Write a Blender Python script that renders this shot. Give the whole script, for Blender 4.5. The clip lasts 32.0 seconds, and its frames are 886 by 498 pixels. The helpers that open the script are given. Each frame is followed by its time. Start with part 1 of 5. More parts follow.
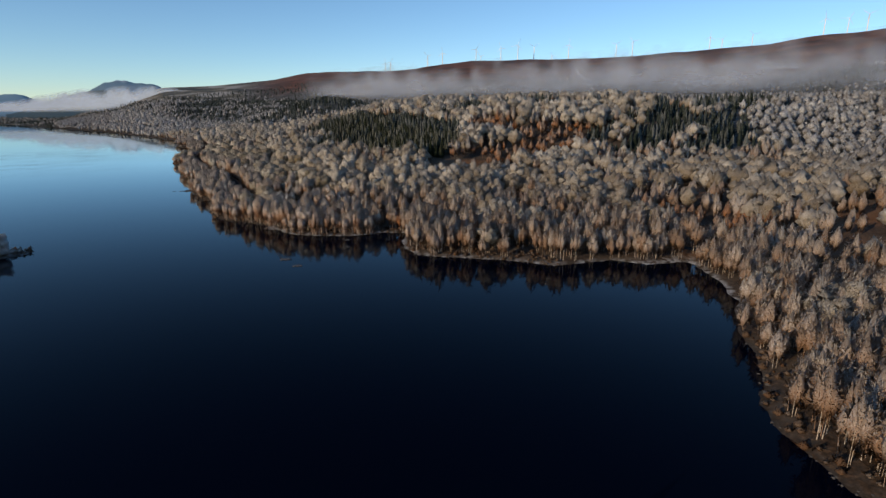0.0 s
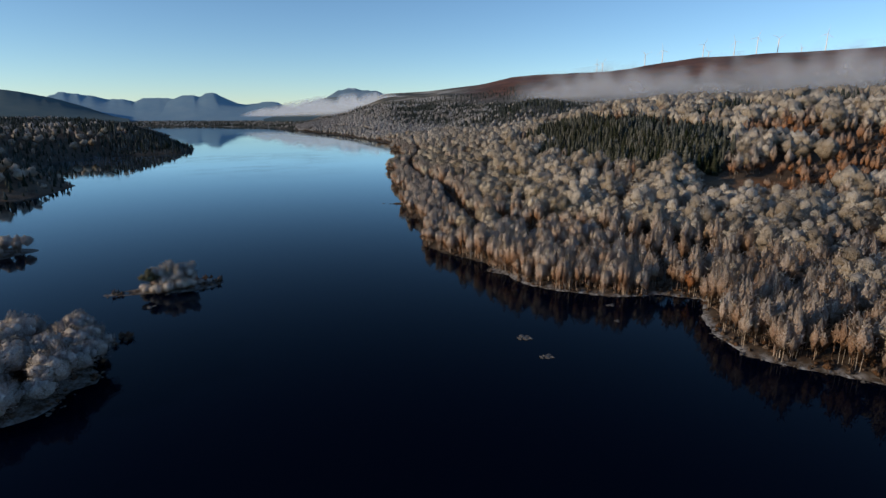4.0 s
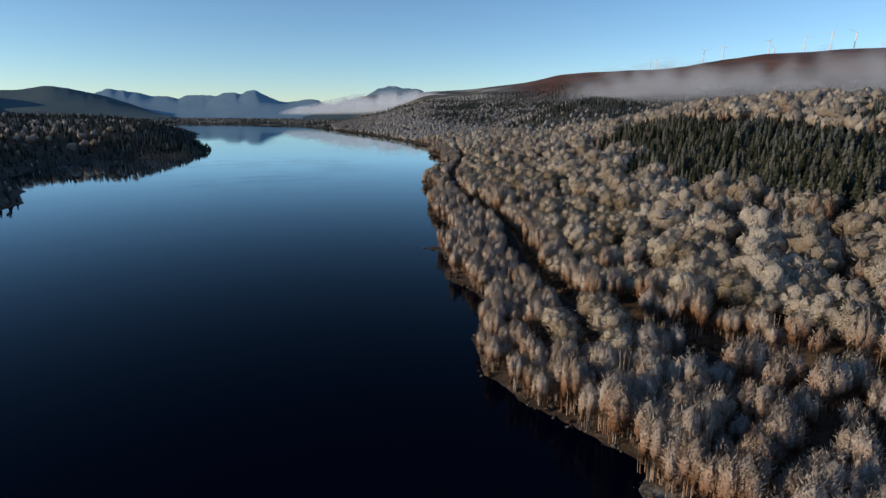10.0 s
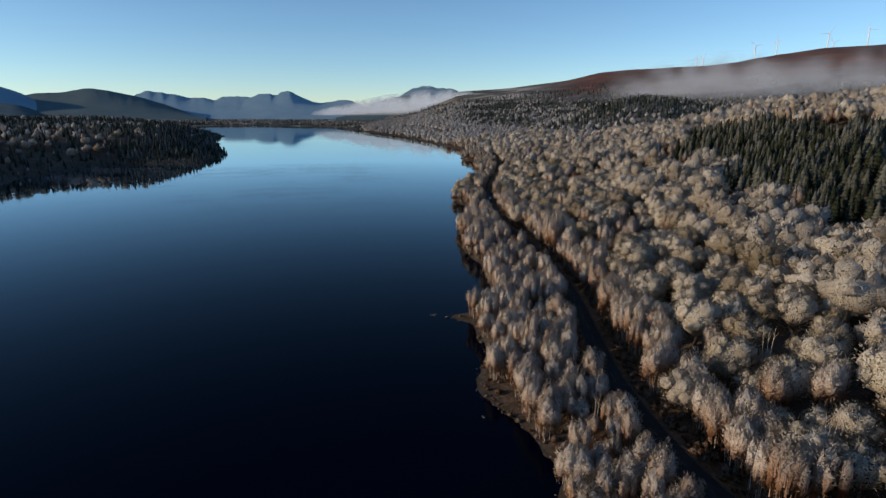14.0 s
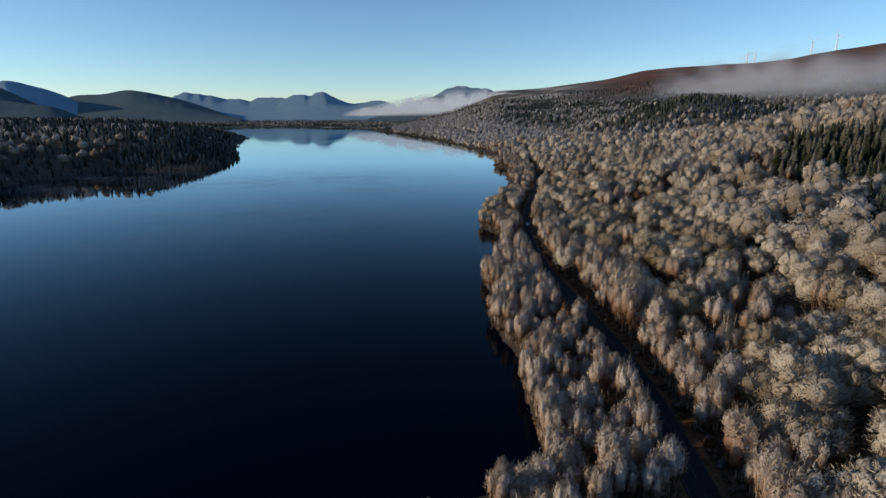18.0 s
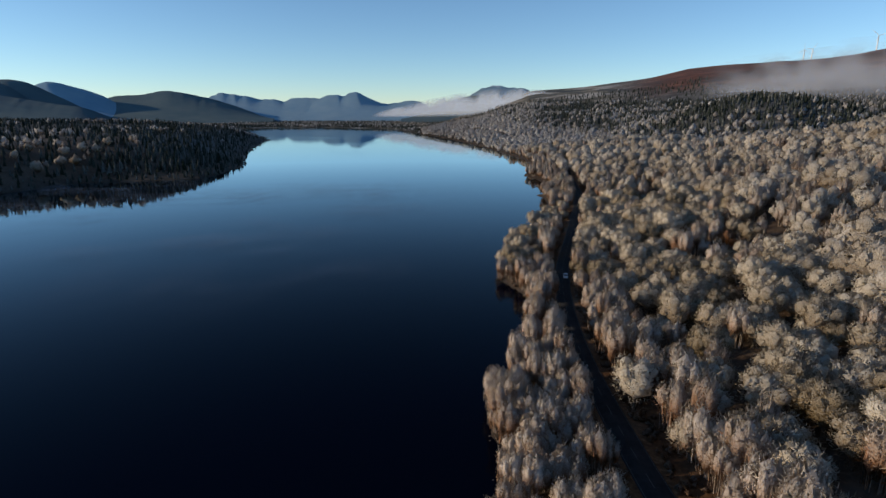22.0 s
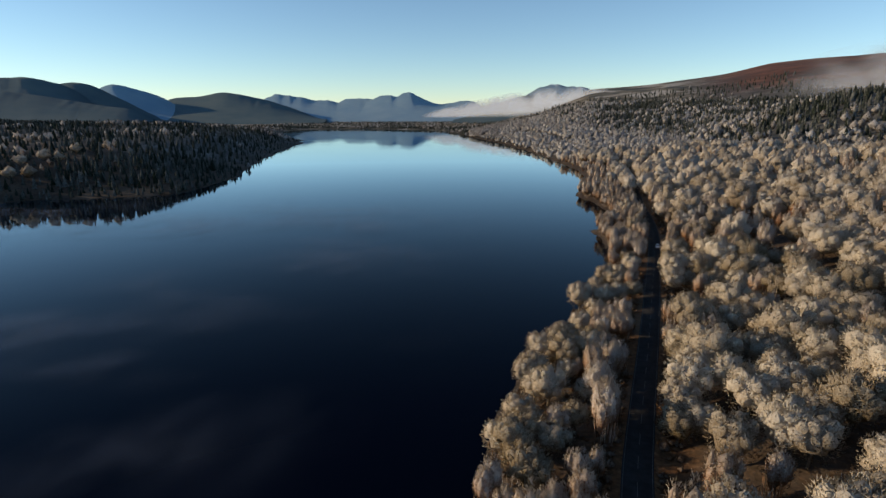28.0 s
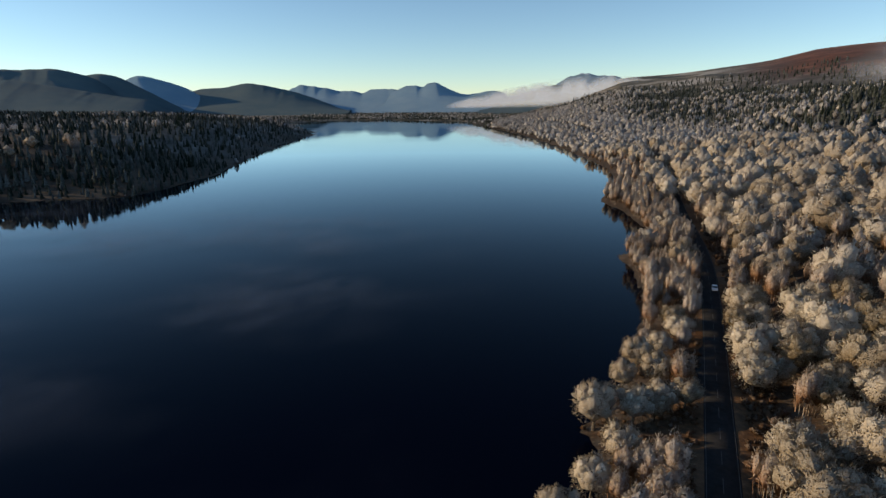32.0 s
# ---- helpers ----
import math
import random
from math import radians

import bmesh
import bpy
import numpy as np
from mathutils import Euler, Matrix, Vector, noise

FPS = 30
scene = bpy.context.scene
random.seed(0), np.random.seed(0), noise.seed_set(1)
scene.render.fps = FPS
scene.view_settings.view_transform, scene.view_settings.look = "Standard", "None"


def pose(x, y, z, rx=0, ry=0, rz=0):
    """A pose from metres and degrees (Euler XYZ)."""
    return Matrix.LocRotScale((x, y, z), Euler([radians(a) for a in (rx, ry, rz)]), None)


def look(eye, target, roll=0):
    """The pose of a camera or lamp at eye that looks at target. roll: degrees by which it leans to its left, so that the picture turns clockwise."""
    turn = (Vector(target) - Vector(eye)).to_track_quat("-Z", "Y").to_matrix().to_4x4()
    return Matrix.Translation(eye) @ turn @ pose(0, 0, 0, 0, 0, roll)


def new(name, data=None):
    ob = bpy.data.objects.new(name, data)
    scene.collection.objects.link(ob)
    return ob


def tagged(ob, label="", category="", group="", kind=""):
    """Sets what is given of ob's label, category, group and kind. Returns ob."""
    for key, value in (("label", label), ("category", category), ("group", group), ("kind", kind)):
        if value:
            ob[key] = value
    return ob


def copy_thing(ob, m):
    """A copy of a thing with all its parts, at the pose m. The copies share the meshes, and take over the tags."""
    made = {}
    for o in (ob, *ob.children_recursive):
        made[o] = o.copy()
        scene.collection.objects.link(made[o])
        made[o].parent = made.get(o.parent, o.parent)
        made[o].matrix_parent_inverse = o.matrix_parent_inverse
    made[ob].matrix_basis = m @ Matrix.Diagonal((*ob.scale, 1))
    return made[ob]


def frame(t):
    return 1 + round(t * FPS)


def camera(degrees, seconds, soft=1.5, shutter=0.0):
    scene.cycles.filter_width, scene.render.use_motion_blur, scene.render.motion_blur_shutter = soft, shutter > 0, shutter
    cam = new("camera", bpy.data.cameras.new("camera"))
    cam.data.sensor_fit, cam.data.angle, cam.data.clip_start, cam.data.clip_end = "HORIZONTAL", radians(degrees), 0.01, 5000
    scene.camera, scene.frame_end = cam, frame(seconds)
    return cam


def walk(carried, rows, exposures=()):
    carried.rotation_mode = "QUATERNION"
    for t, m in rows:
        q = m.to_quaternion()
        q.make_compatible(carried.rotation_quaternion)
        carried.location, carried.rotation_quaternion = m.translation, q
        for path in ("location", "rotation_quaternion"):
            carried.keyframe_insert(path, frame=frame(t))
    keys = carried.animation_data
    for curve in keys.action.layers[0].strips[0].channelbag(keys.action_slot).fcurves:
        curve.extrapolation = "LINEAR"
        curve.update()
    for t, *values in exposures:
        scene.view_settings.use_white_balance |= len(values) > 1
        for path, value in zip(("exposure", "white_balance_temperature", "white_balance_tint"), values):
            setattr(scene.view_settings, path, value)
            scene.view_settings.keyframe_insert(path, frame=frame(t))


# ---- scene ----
cam = camera(78.74, 32.0, 1.4)
PATH = [
    (0, pose(-32.33, -43.07, 65.99, 75.533, -0.373, -30.066)),
    (0.5, pose(-31.81, -31.29, 65.78, 75.524, -0.160, -23.056)),
    (1, pose(-31.19, -19.44, 65.55, 75.625, 0.042, -18.129)),
    (1.5, pose(-30.45, -7.31, 65.32, 75.716, 0.177, -14.938)),
    (2, pose(-29.49, 5.17, 65.08, 75.805, 0.279, -12.636)),
    (2.5, pose(-28.33, 17.67, 64.86, 75.852, 0.255, -10.903)),
    (3, pose(-27.22, 30.13, 64.67, 75.870, 0.148, -10.102)),
    (3.5, pose(-25.67, 42.20, 64.54, 75.848, 0.037, -9.761)),
    (4.5, pose(-23.08, 66.25, 64.35, 75.784, -0.079, -9.335)),
    (5.5, pose(-20.49, 90.31, 64.17, 75.720, -0.195, -8.909)),
    (6.5, pose(-18.06, 113.33, 64.04, 75.695, -0.269, -8.282)),
    (7.5, pose(-16.11, 135.15, 64.19, 75.664, -0.344, -7.502)),
    (8.5, pose(-14.66, 156.38, 64.63, 75.650, -0.369, -6.679)),
    (9.5, pose(-13.41, 177.53, 65.07, 75.679, -0.400, -5.778)),
    (10.5, pose(-11.78, 198.80, 65.19, 75.696, -0.400, -4.892)),
    (11.5, pose(-9.81, 220.76, 65.15, 75.751, -0.345, -4.025)),
    (12.5, pose(-7.49, 243.33, 65.21, 75.741, -0.338, -3.130)),
    (13.5, pose(-5.54, 266.24, 65.52, 75.680, -0.160, -2.235)),
    (14.5, pose(-3.22, 288.52, 65.82, 75.663, -0.089, -1.321)),
    (15.5, pose(-0.74, 310.14, 65.98, 75.673, -0.087, -0.418)),
    (16.5, pose(1.73, 331.76, 66.13, 75.683, -0.086, 0.485)),
    (17.5, pose(3.13, 353.79, 66.21, 75.694, 0.038, 1.377)),
    (18.5, pose(4.79, 376.61, 66.51, 75.708, 0.041, 2.331)),
    (19.5, pose(7.65, 399.89, 66.96, 75.696, -0.001, 3.255)),
    (20.5, pose(10.30, 423.73, 67.32, 75.694, 0.028, 4.190)),
    (21.5, pose(12.80, 447.98, 67.47, 75.715, 0.040, 5.089)),
    (22.5, pose(15.04, 472.66, 67.47, 75.731, 0.109, 6.074)),
    (23.5, pose(17.34, 497.15, 67.25, 75.784, 0.078, 7.050)),
    (24.5, pose(19.11, 521.02, 66.96, 75.829, 0.043, 7.956)),
    (25.5, pose(20.47, 544.22, 66.90, 75.826, 0.126, 8.890)),
    (26.5, pose(22.72, 565.46, 66.85, 75.798, 0.197, 9.967)),
    (27.5, pose(24.96, 586.71, 66.81, 75.770, 0.268, 11.043)),
    (28, pose(26.10, 597.01, 66.90, 75.785, 0.307, 11.543)),
    (28.5, pose(26.32, 614.03, 66.39, 75.281, 0.354, 12.154)),
    (29, pose(26.53, 631.04, 65.88, 74.777, 0.401, 12.764)),
    (30, pose(28.33, 647.00, 65.73, 74.798, 0.472, 13.329)),
    (31, pose(29.96, 663.09, 64.96, 74.868, 0.476, 13.927)),
    (32, pose(31.74, 676.82, 64.33, 74.895, 0.476, 14.494)),
]
walk(cam, PATH, [(0, 0.0, 6000, 5), (24, 0.0, 6000, 5), (29, 0.22, 6850, 5), (32, 0.22, 6850, 5)])

# ---- light ----
SUN_TURN, SUN_UP = 259.0, 15.0       # degrees: compass way to the sun from +y over +x, and its height
world = bpy.data.worlds.new("world")
scene.world = world
world.use_nodes = True
wn, wl = world.node_tree.nodes, world.node_tree.links
sky = wn.new("ShaderNodeTexSky")
sky.sky_type, sky.sun_disc = "NISHITA", False
sky.sun_elevation, sky.sun_rotation = radians(SUN_UP), radians(SUN_TURN)
sky.altitude, sky.air_density, sky.dust_density, sky.ozone_density = 200, 0.82, 0.0, 2.7
wl.new(sky.outputs["Color"], wn["Background"].inputs["Color"])
wn["Background"].inputs["Strength"].default_value = 0.14
sun = new("sun", bpy.data.lights.new("sun", "SUN"))
sun.data.energy, sun.data.angle, sun.data.color = 3.8, radians(0.6), (1.0, 0.75, 0.50)
_a, _e = radians(SUN_TURN), radians(SUN_UP)
sun.matrix_world = look((0, 0, 0), (-math.sin(_a) * math.cos(_e), -math.cos(_a) * math.cos(_e), -math.sin(_e)))

# ---- materials ----
def material(name, rough=0.9, spec=0.3):
    """A material with its node tree, its surface node and a maker of nodes."""
    m = bpy.data.materials.new(name)
    m.use_nodes = True
    nt = m.node_tree
    surf = nt.nodes["Principled BSDF"]
    surf.inputs["Roughness"].default_value = rough
    surf.inputs["Specular IOR Level"].default_value = spec
    return m, nt, surf


def noise_node(nt, scale, detail=3.0, vector=None, rough=0.55):
    n = nt.nodes.new("ShaderNodeTexNoise")
    n.inputs["Scale"].default_value, n.inputs["Detail"].default_value, n.inputs["Roughness"].default_value = scale, detail, rough
    if vector is None:
        vector = nt.nodes.new("ShaderNodeTexCoord").outputs["Object"]
    nt.links.new(vector, n.inputs["Vector"])
    return n.outputs["Fac"]


def world_place(nt):
    return nt.nodes.new("ShaderNodeNewGeometry").outputs["Position"]


def ramp(nt, fac, stops):
    n = nt.nodes.new("ShaderNodeValToRGB")
    while len(n.color_ramp.elements) < len(stops):
        n.color_ramp.elements.new(0.5)
    for e, (at, c) in zip(n.color_ramp.elements, stops):
        e.position, e.color = at, (*c, 1) if len(c) == 3 else c
    nt.links.new(fac, n.inputs["Fac"])
    return n.outputs["Color"]


def mix(nt, fac, a, b):
    n = nt.nodes.new("ShaderNodeMix")
    n.data_type = "RGBA"
    for value, socket in ((fac, n.inputs[0]), (a, n.inputs[6]), (b, n.inputs[7])):
        if isinstance(value, bpy.types.NodeSocket):
            nt.links.new(value, socket)
        else:
            socket.default_value = value if isinstance(value, (int, float)) else (*value, 1)
    return n.outputs[2]


def calc(nt, op, a, b=0.0, clamp=False):
    n = nt.nodes.new("ShaderNodeMath")
    n.operation, n.use_clamp = op, clamp
    for value, socket in ((a, n.inputs[0]), (b, n.inputs[1])):
        if isinstance(value, bpy.types.NodeSocket):
            nt.links.new(value, socket)
        else:
            socket.default_value = value
    return n.outputs[0]


def attribute(nt, name):
    n = nt.nodes.new("ShaderNodeAttribute")
    n.attribute_name = name
    return n.outputs["Fac"]


def bump(nt, surf, fac, strength=0.4, distance=0.1):
    n = nt.nodes.new("ShaderNodeBump")
    n.inputs["Strength"].default_value, n.inputs["Distance"].default_value = strength, distance
    nt.links.new(fac, n.inputs["Height"])
    nt.links.new(n.outputs["Normal"], surf.inputs["Normal"])


def crown_material(name, twig, frost, amount=1.0, spread=0.5, lit_through=0.22, lace=3.7):
    """Bare or needled twigs with hoar frost on them: more frost where the attribute says so, and each tree a tone of its own.
    The pieces stand in for thousands of twigs, so they shade by the side of the crown on which they grow."""
    m = bpy.data.materials.new(name)
    m.use_nodes = True
    nt = m.node_tree
    nt.nodes.remove(nt.nodes["Principled BSDF"])
    here = world_place(nt)
    info = nt.nodes.new("ShaderNodeObjectInfo").outputs["Random"]
    tone = calc(nt, "FRACT", calc(nt, "ADD", attribute(nt, "tone"), info))
    twiggy = nt.nodes.new("ShaderNodeTexNoise")
    twiggy.inputs["Scale"].default_value, twiggy.inputs["Detail"].default_value, twiggy.inputs["Roughness"].default_value = lace * 1.0, 4.0, 0.75
    drawn = nt.nodes.new("ShaderNodeMapping")
    drawn.inputs["Scale"].default_value = (1.2, 1.2, 0.6)
    nt.links.new(here, drawn.inputs["Vector"])
    nt.links.new(drawn.outputs["Vector"], twiggy.inputs["Vector"])
    fine = twiggy.outputs["Fac"]
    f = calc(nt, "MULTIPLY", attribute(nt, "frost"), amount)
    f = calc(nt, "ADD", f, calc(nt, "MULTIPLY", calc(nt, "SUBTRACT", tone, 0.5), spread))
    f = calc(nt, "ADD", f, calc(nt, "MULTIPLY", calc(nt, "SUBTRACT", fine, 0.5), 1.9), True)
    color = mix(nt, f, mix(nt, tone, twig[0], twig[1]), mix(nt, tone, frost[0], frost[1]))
    side = nt.nodes.new("ShaderNodeAttribute")
    side.attribute_name = "side"
    turn = nt.nodes.new("ShaderNodeVectorTransform")
    turn.vector_type, turn.convert_from, turn.convert_to = "NORMAL", "OBJECT", "WORLD"
    nt.links.new(side.outputs["Vector"], turn.inputs[0])
    scaled, both = nt.nodes.new("ShaderNodeVectorMath"), nt.nodes.new("ShaderNodeVectorMath")
    scaled.operation, both.operation = "SCALE", "ADD"
    scaled.inputs["Scale"].default_value = 2.2
    nt.links.new(turn.outputs[0], scaled.inputs[0])
    nt.links.new(scaled.outputs[0], both.inputs[0])
    rough = nt.nodes.new("ShaderNodeVectorMath")
    rough.operation = "MULTIPLY_ADD"
    rough.inputs[1].default_value, rough.inputs[2].default_value = (2.0, 2.0, 2.0), (-1.0, -1.0, -1.0)
    nt.links.new(twiggy.outputs["Color"], rough.inputs[0])
    nt.links.new(rough.outputs[0], both.inputs[1])
    whole = nt.nodes.new("ShaderNodeVectorMath")
    whole.operation = "NORMALIZE"
    nt.links.new(both.outputs[0], whole.inputs[0])
    front, back, body = nt.nodes.new("ShaderNodeBsdfDiffuse"), nt.nodes.new("ShaderNodeBsdfTranslucent"), nt.nodes.new("ShaderNodeMixShader")
    for n in (front, back):
        nt.links.new(color, n.inputs["Color"])
        nt.links.new(whole.outputs[0], n.inputs["Normal"])
    body.inputs[0].default_value = lit_through
    nt.links.new(front.outputs[0], body.inputs[1])
    nt.links.new(back.outputs[0], body.inputs[2])
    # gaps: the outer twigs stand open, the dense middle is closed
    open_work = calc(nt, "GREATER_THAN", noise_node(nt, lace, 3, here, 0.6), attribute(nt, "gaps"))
    clear, shown = nt.nodes.new("ShaderNodeBsdfTransparent"), nt.nodes.new("ShaderNodeMixShader")
    nt.links.new(open_work, shown.inputs[0])
    nt.links.new(clear.outputs[0], shown.inputs[1])
    nt.links.new(body.outputs[0], shown.inputs[2])
    nt.links.new(shown.outputs[0], nt.nodes["Material Output"].inputs["Surface"])
    return m


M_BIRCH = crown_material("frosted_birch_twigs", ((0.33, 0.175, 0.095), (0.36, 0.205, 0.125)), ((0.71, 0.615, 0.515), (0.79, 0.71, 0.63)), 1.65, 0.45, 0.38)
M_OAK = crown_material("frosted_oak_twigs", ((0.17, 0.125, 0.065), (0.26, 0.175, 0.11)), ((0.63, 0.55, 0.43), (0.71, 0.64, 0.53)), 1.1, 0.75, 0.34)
# hillside copies of birch and oak; their own brightness is put into the colour
M_HILL_BIRCH = crown_material("hillside_frosted_birch_twigs", ((0.28, 0.165, 0.098), (0.32, 0.20, 0.135)), ((0.68, 0.595, 0.505), (0.76, 0.695, 0.615)), 1.25, 0.4, 0.34, 3.2)
M_HILL_OAK = crown_material("hillside_frosted_oak_twigs", ((0.20, 0.145, 0.09), (0.24, 0.18, 0.12)), ((0.64, 0.57, 0.47), (0.72, 0.655, 0.565)), 1.1, 0.5, 0.34, 3.2)
# distant frosted twigs, cooled and greyed to paint haze into their colour
M_FAR_HAZED = crown_material("far_hazed_frost_twigs", ((0.15, 0.135, 0.125), (0.19, 0.17, 0.16)), ((0.56, 0.53, 0.50), (0.66, 0.635, 0.61)), 1.15, 0.5, 0.3, 1.2)
# same twigs as the islet's, frost darkened to paint in the island's shade
M_DIM_FROST = crown_material("dimmed_frost_twigs", ((0.24, 0.17, 0.13), (0.28, 0.2, 0.16)), ((0.64, 0.60, 0.56), (0.70, 0.67, 0.64)), 1.15, 0.2)
M_ISLET = crown_material("islet_frost_twigs", ((0.24, 0.17, 0.13), (0.28, 0.2, 0.16)), ((0.76, 0.70, 0.63), (0.82, 0.77, 0.72)), 1.5, 0.2, 0.34)
M_RUSSET = crown_material("russet_twigs", ((0.30, 0.12, 0.042), (0.23, 0.105, 0.048)), ((0.52, 0.38, 0.27), (0.56, 0.46, 0.38)), 0.85, 0.4)
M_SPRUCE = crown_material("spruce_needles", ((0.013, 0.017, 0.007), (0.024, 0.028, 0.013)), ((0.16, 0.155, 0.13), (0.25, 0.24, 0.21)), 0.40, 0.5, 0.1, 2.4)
# spruce copy for the far slopes, its colours greyed to put haze in
M_HILL_SPRUCE = crown_material("far_hazed_spruce_needles", ((0.015, 0.021, 0.014), (0.026, 0.033, 0.024)), ((0.16, 0.165, 0.155), (0.24, 0.24, 0.23)), 0.42, 0.5, 0.1, 2.4)
M_SHRUB = crown_material("brown_undergrowth", ((0.12, 0.062, 0.032), (0.085, 0.052, 0.032)), ((0.25, 0.19, 0.13), (0.30, 0.25, 0.21)), 0.5, 0.4)


def bark(name, a, b, scale):
    m, nt, surf = material(name, 0.9, 0.2)
    n = noise_node(nt, scale, 4)
    nt.links.new(ramp(nt, n, [(0.35, a), (0.62, b)]), surf.inputs["Base Color"])
    bump(nt, surf, n, 0.5, 0.03)
    return m


M_BARK_BIRCH = bark("birch_bark", (0.20, 0.15, 0.11), (0.46, 0.38, 0.30), 2.2)
M_BARK_OAK = bark("oak_bark", (0.07, 0.055, 0.04), (0.17, 0.14, 0.11), 3.0)

M_GROUND, nt, surf = material("heath_ground", 0.95, 0.2)
p = world_place(nt)
big, fine = noise_node(nt, 0.03, 5, p), noise_node(nt, 0.9, 5, p)
soil = ramp(nt, fine, [(0.3, (0.022, 0.016, 0.011)), (0.55, (0.06, 0.036, 0.020)), (0.75, (0.14, 0.085, 0.05))])
heath = ramp(nt, fine, [(0.3, (0.07, 0.032, 0.012)), (0.6, (0.19, 0.085, 0.03)), (0.8, (0.30, 0.19, 0.10))])
grass = ramp(nt, big, [(0.45, (0, 0, 0)), (0.6, (1, 1, 1))])
col = mix(nt, attribute(nt, "heath"), soil, heath)
col = mix(nt, calc(nt, "MULTIPLY", grass, 0.35), col, (0.17, 0.13, 0.09))
moor = ramp(nt, noise_node(nt, 0.006, 9, p, 0.68), [(0.36, (0.035, 0.022, 0.017)), (0.48, (0.085, 0.038, 0.026)), (0.58, (0.14, 0.06, 0.038)), (0.7, (0.20, 0.11, 0.06))])
col = mix(nt, attribute(nt, "dark"), col, ramp(nt, noise_node(nt, 0.02, 6, p, 0.7), [(0.35, (0.04, 0.042, 0.040)), (0.56, (0.10, 0.095, 0.085)), (0.68, (0.24, 0.235, 0.225))]))
fields = ramp(nt, noise_node(nt, 0.005, 5, p, 0.6), [(0.40, (0.045, 0.050, 0.045)), (0.50, (0.16, 0.135, 0.095)), (0.58, (0.36, 0.33, 0.29))])
col = mix(nt, attribute(nt, "fields"), col, fields)
col = mix(nt, attribute(nt, "moor"), col, moor)
stone = ramp(nt, noise_node(nt, 1.6, 6, p, 0.7), [(0.3, (0.009, 0.007, 0.005)), (0.55, (0.028, 0.020, 0.013)), (0.74, (0.09, 0.065, 0.045))])
col = mix(nt, attribute(nt, "stony"), col, stone)
rime = calc(nt, "MULTIPLY", attribute(nt, "rime"), ramp(nt, noise_node(nt, 0.35, 6, p, 0.7), [(0.42, (0, 0, 0)), (0.6, (1, 1, 1))]))
col = mix(nt, rime, col, (0.40, 0.39, 0.38))
nt.links.new(col, surf.inputs["Base Color"])
bump(nt, surf, fine, 0.7, 0.25)

M_WATER, nt, surf = material("loch_water", 0.6, 0.0)
surf.inputs["Base Color"].default_value = (0.0006, 0.0015, 0.0062, 1)
p = world_place(nt)
gloss, blend, fresnel = nt.nodes.new("ShaderNodeBsdfGlossy"), nt.nodes.new("ShaderNodeMixShader"), nt.nodes.new("ShaderNodeFresnel")
gloss.inputs["Color"].default_value = (0.74, 0.84, 0.90, 1)
ripple = nt.nodes.new("ShaderNodeBump")
ripple.inputs["Strength"].default_value, ripple.inputs["Distance"].default_value = 0.035, 1.0
nt.links.new(noise_node(nt, 0.06, 4, p), ripple.inputs["Height"])
nt.links.new(ripple.outputs["Normal"], gloss.inputs["Normal"])
nt.links.new(ramp(nt, noise_node(nt, 0.006, 4, p), [(0.4, (0.02, 0.02, 0.02)), (0.7, (0.07, 0.07, 0.07))]), gloss.inputs["Roughness"])
fresnel.inputs["IOR"].default_value = 1.33
nt.links.new(calc(nt, "MULTIPLY", calc(nt, "POWER", fresnel.outputs[0], 1.9), 2.8, True), blend.inputs[0])
nt.links.new(surf.outputs[0], blend.inputs[1])
nt.links.new(gloss.outputs[0], blend.inputs[2])
nt.links.new(blend.outputs[0], nt.nodes["Material Output"].inputs["Surface"])

M_ASPHALT, nt, surf = material("asphalt", 0.95, 0.15)
p = world_place(nt)
n = noise_node(nt, 0.5, 6, p, 0.7)
nt.links.new(ramp(nt, n, [(0.3, (0.014, 0.014, 0.0145)), (0.7, (0.032, 0.032, 0.033))]), surf.inputs["Base Color"])
bump(nt, surf, noise_node(nt, 25, 2, p), 0.3, 0.01)
M_LINE, nt, surf = material("worn_road_paint", 0.7, 0.3)
nt.links.new(ramp(nt, noise_node(nt, 3.0, 4), [(0.35, (0.035, 0.035, 0.035)), (0.6, (0.10, 0.10, 0.095))]), surf.inputs["Base Color"])

M_ROCK, nt, surf = material("shore_stone", 0.85, 0.3)
p = world_place(nt)
n = noise_node(nt, 2.4, 6, p, 0.7)
c = ramp(nt, n, [(0.3, (0.02, 0.018, 0.016)), (0.6, (0.075, 0.062, 0.052)), (0.75, (0.17, 0.155, 0.14))])
nt.links.new(mix(nt, calc(nt, "MULTIPLY", attribute(nt, "frost"), 0.3), c, (0.42, 0.41, 0.40)), surf.inputs["Base Color"])
bump(nt, surf, n, 0.6, 0.08)


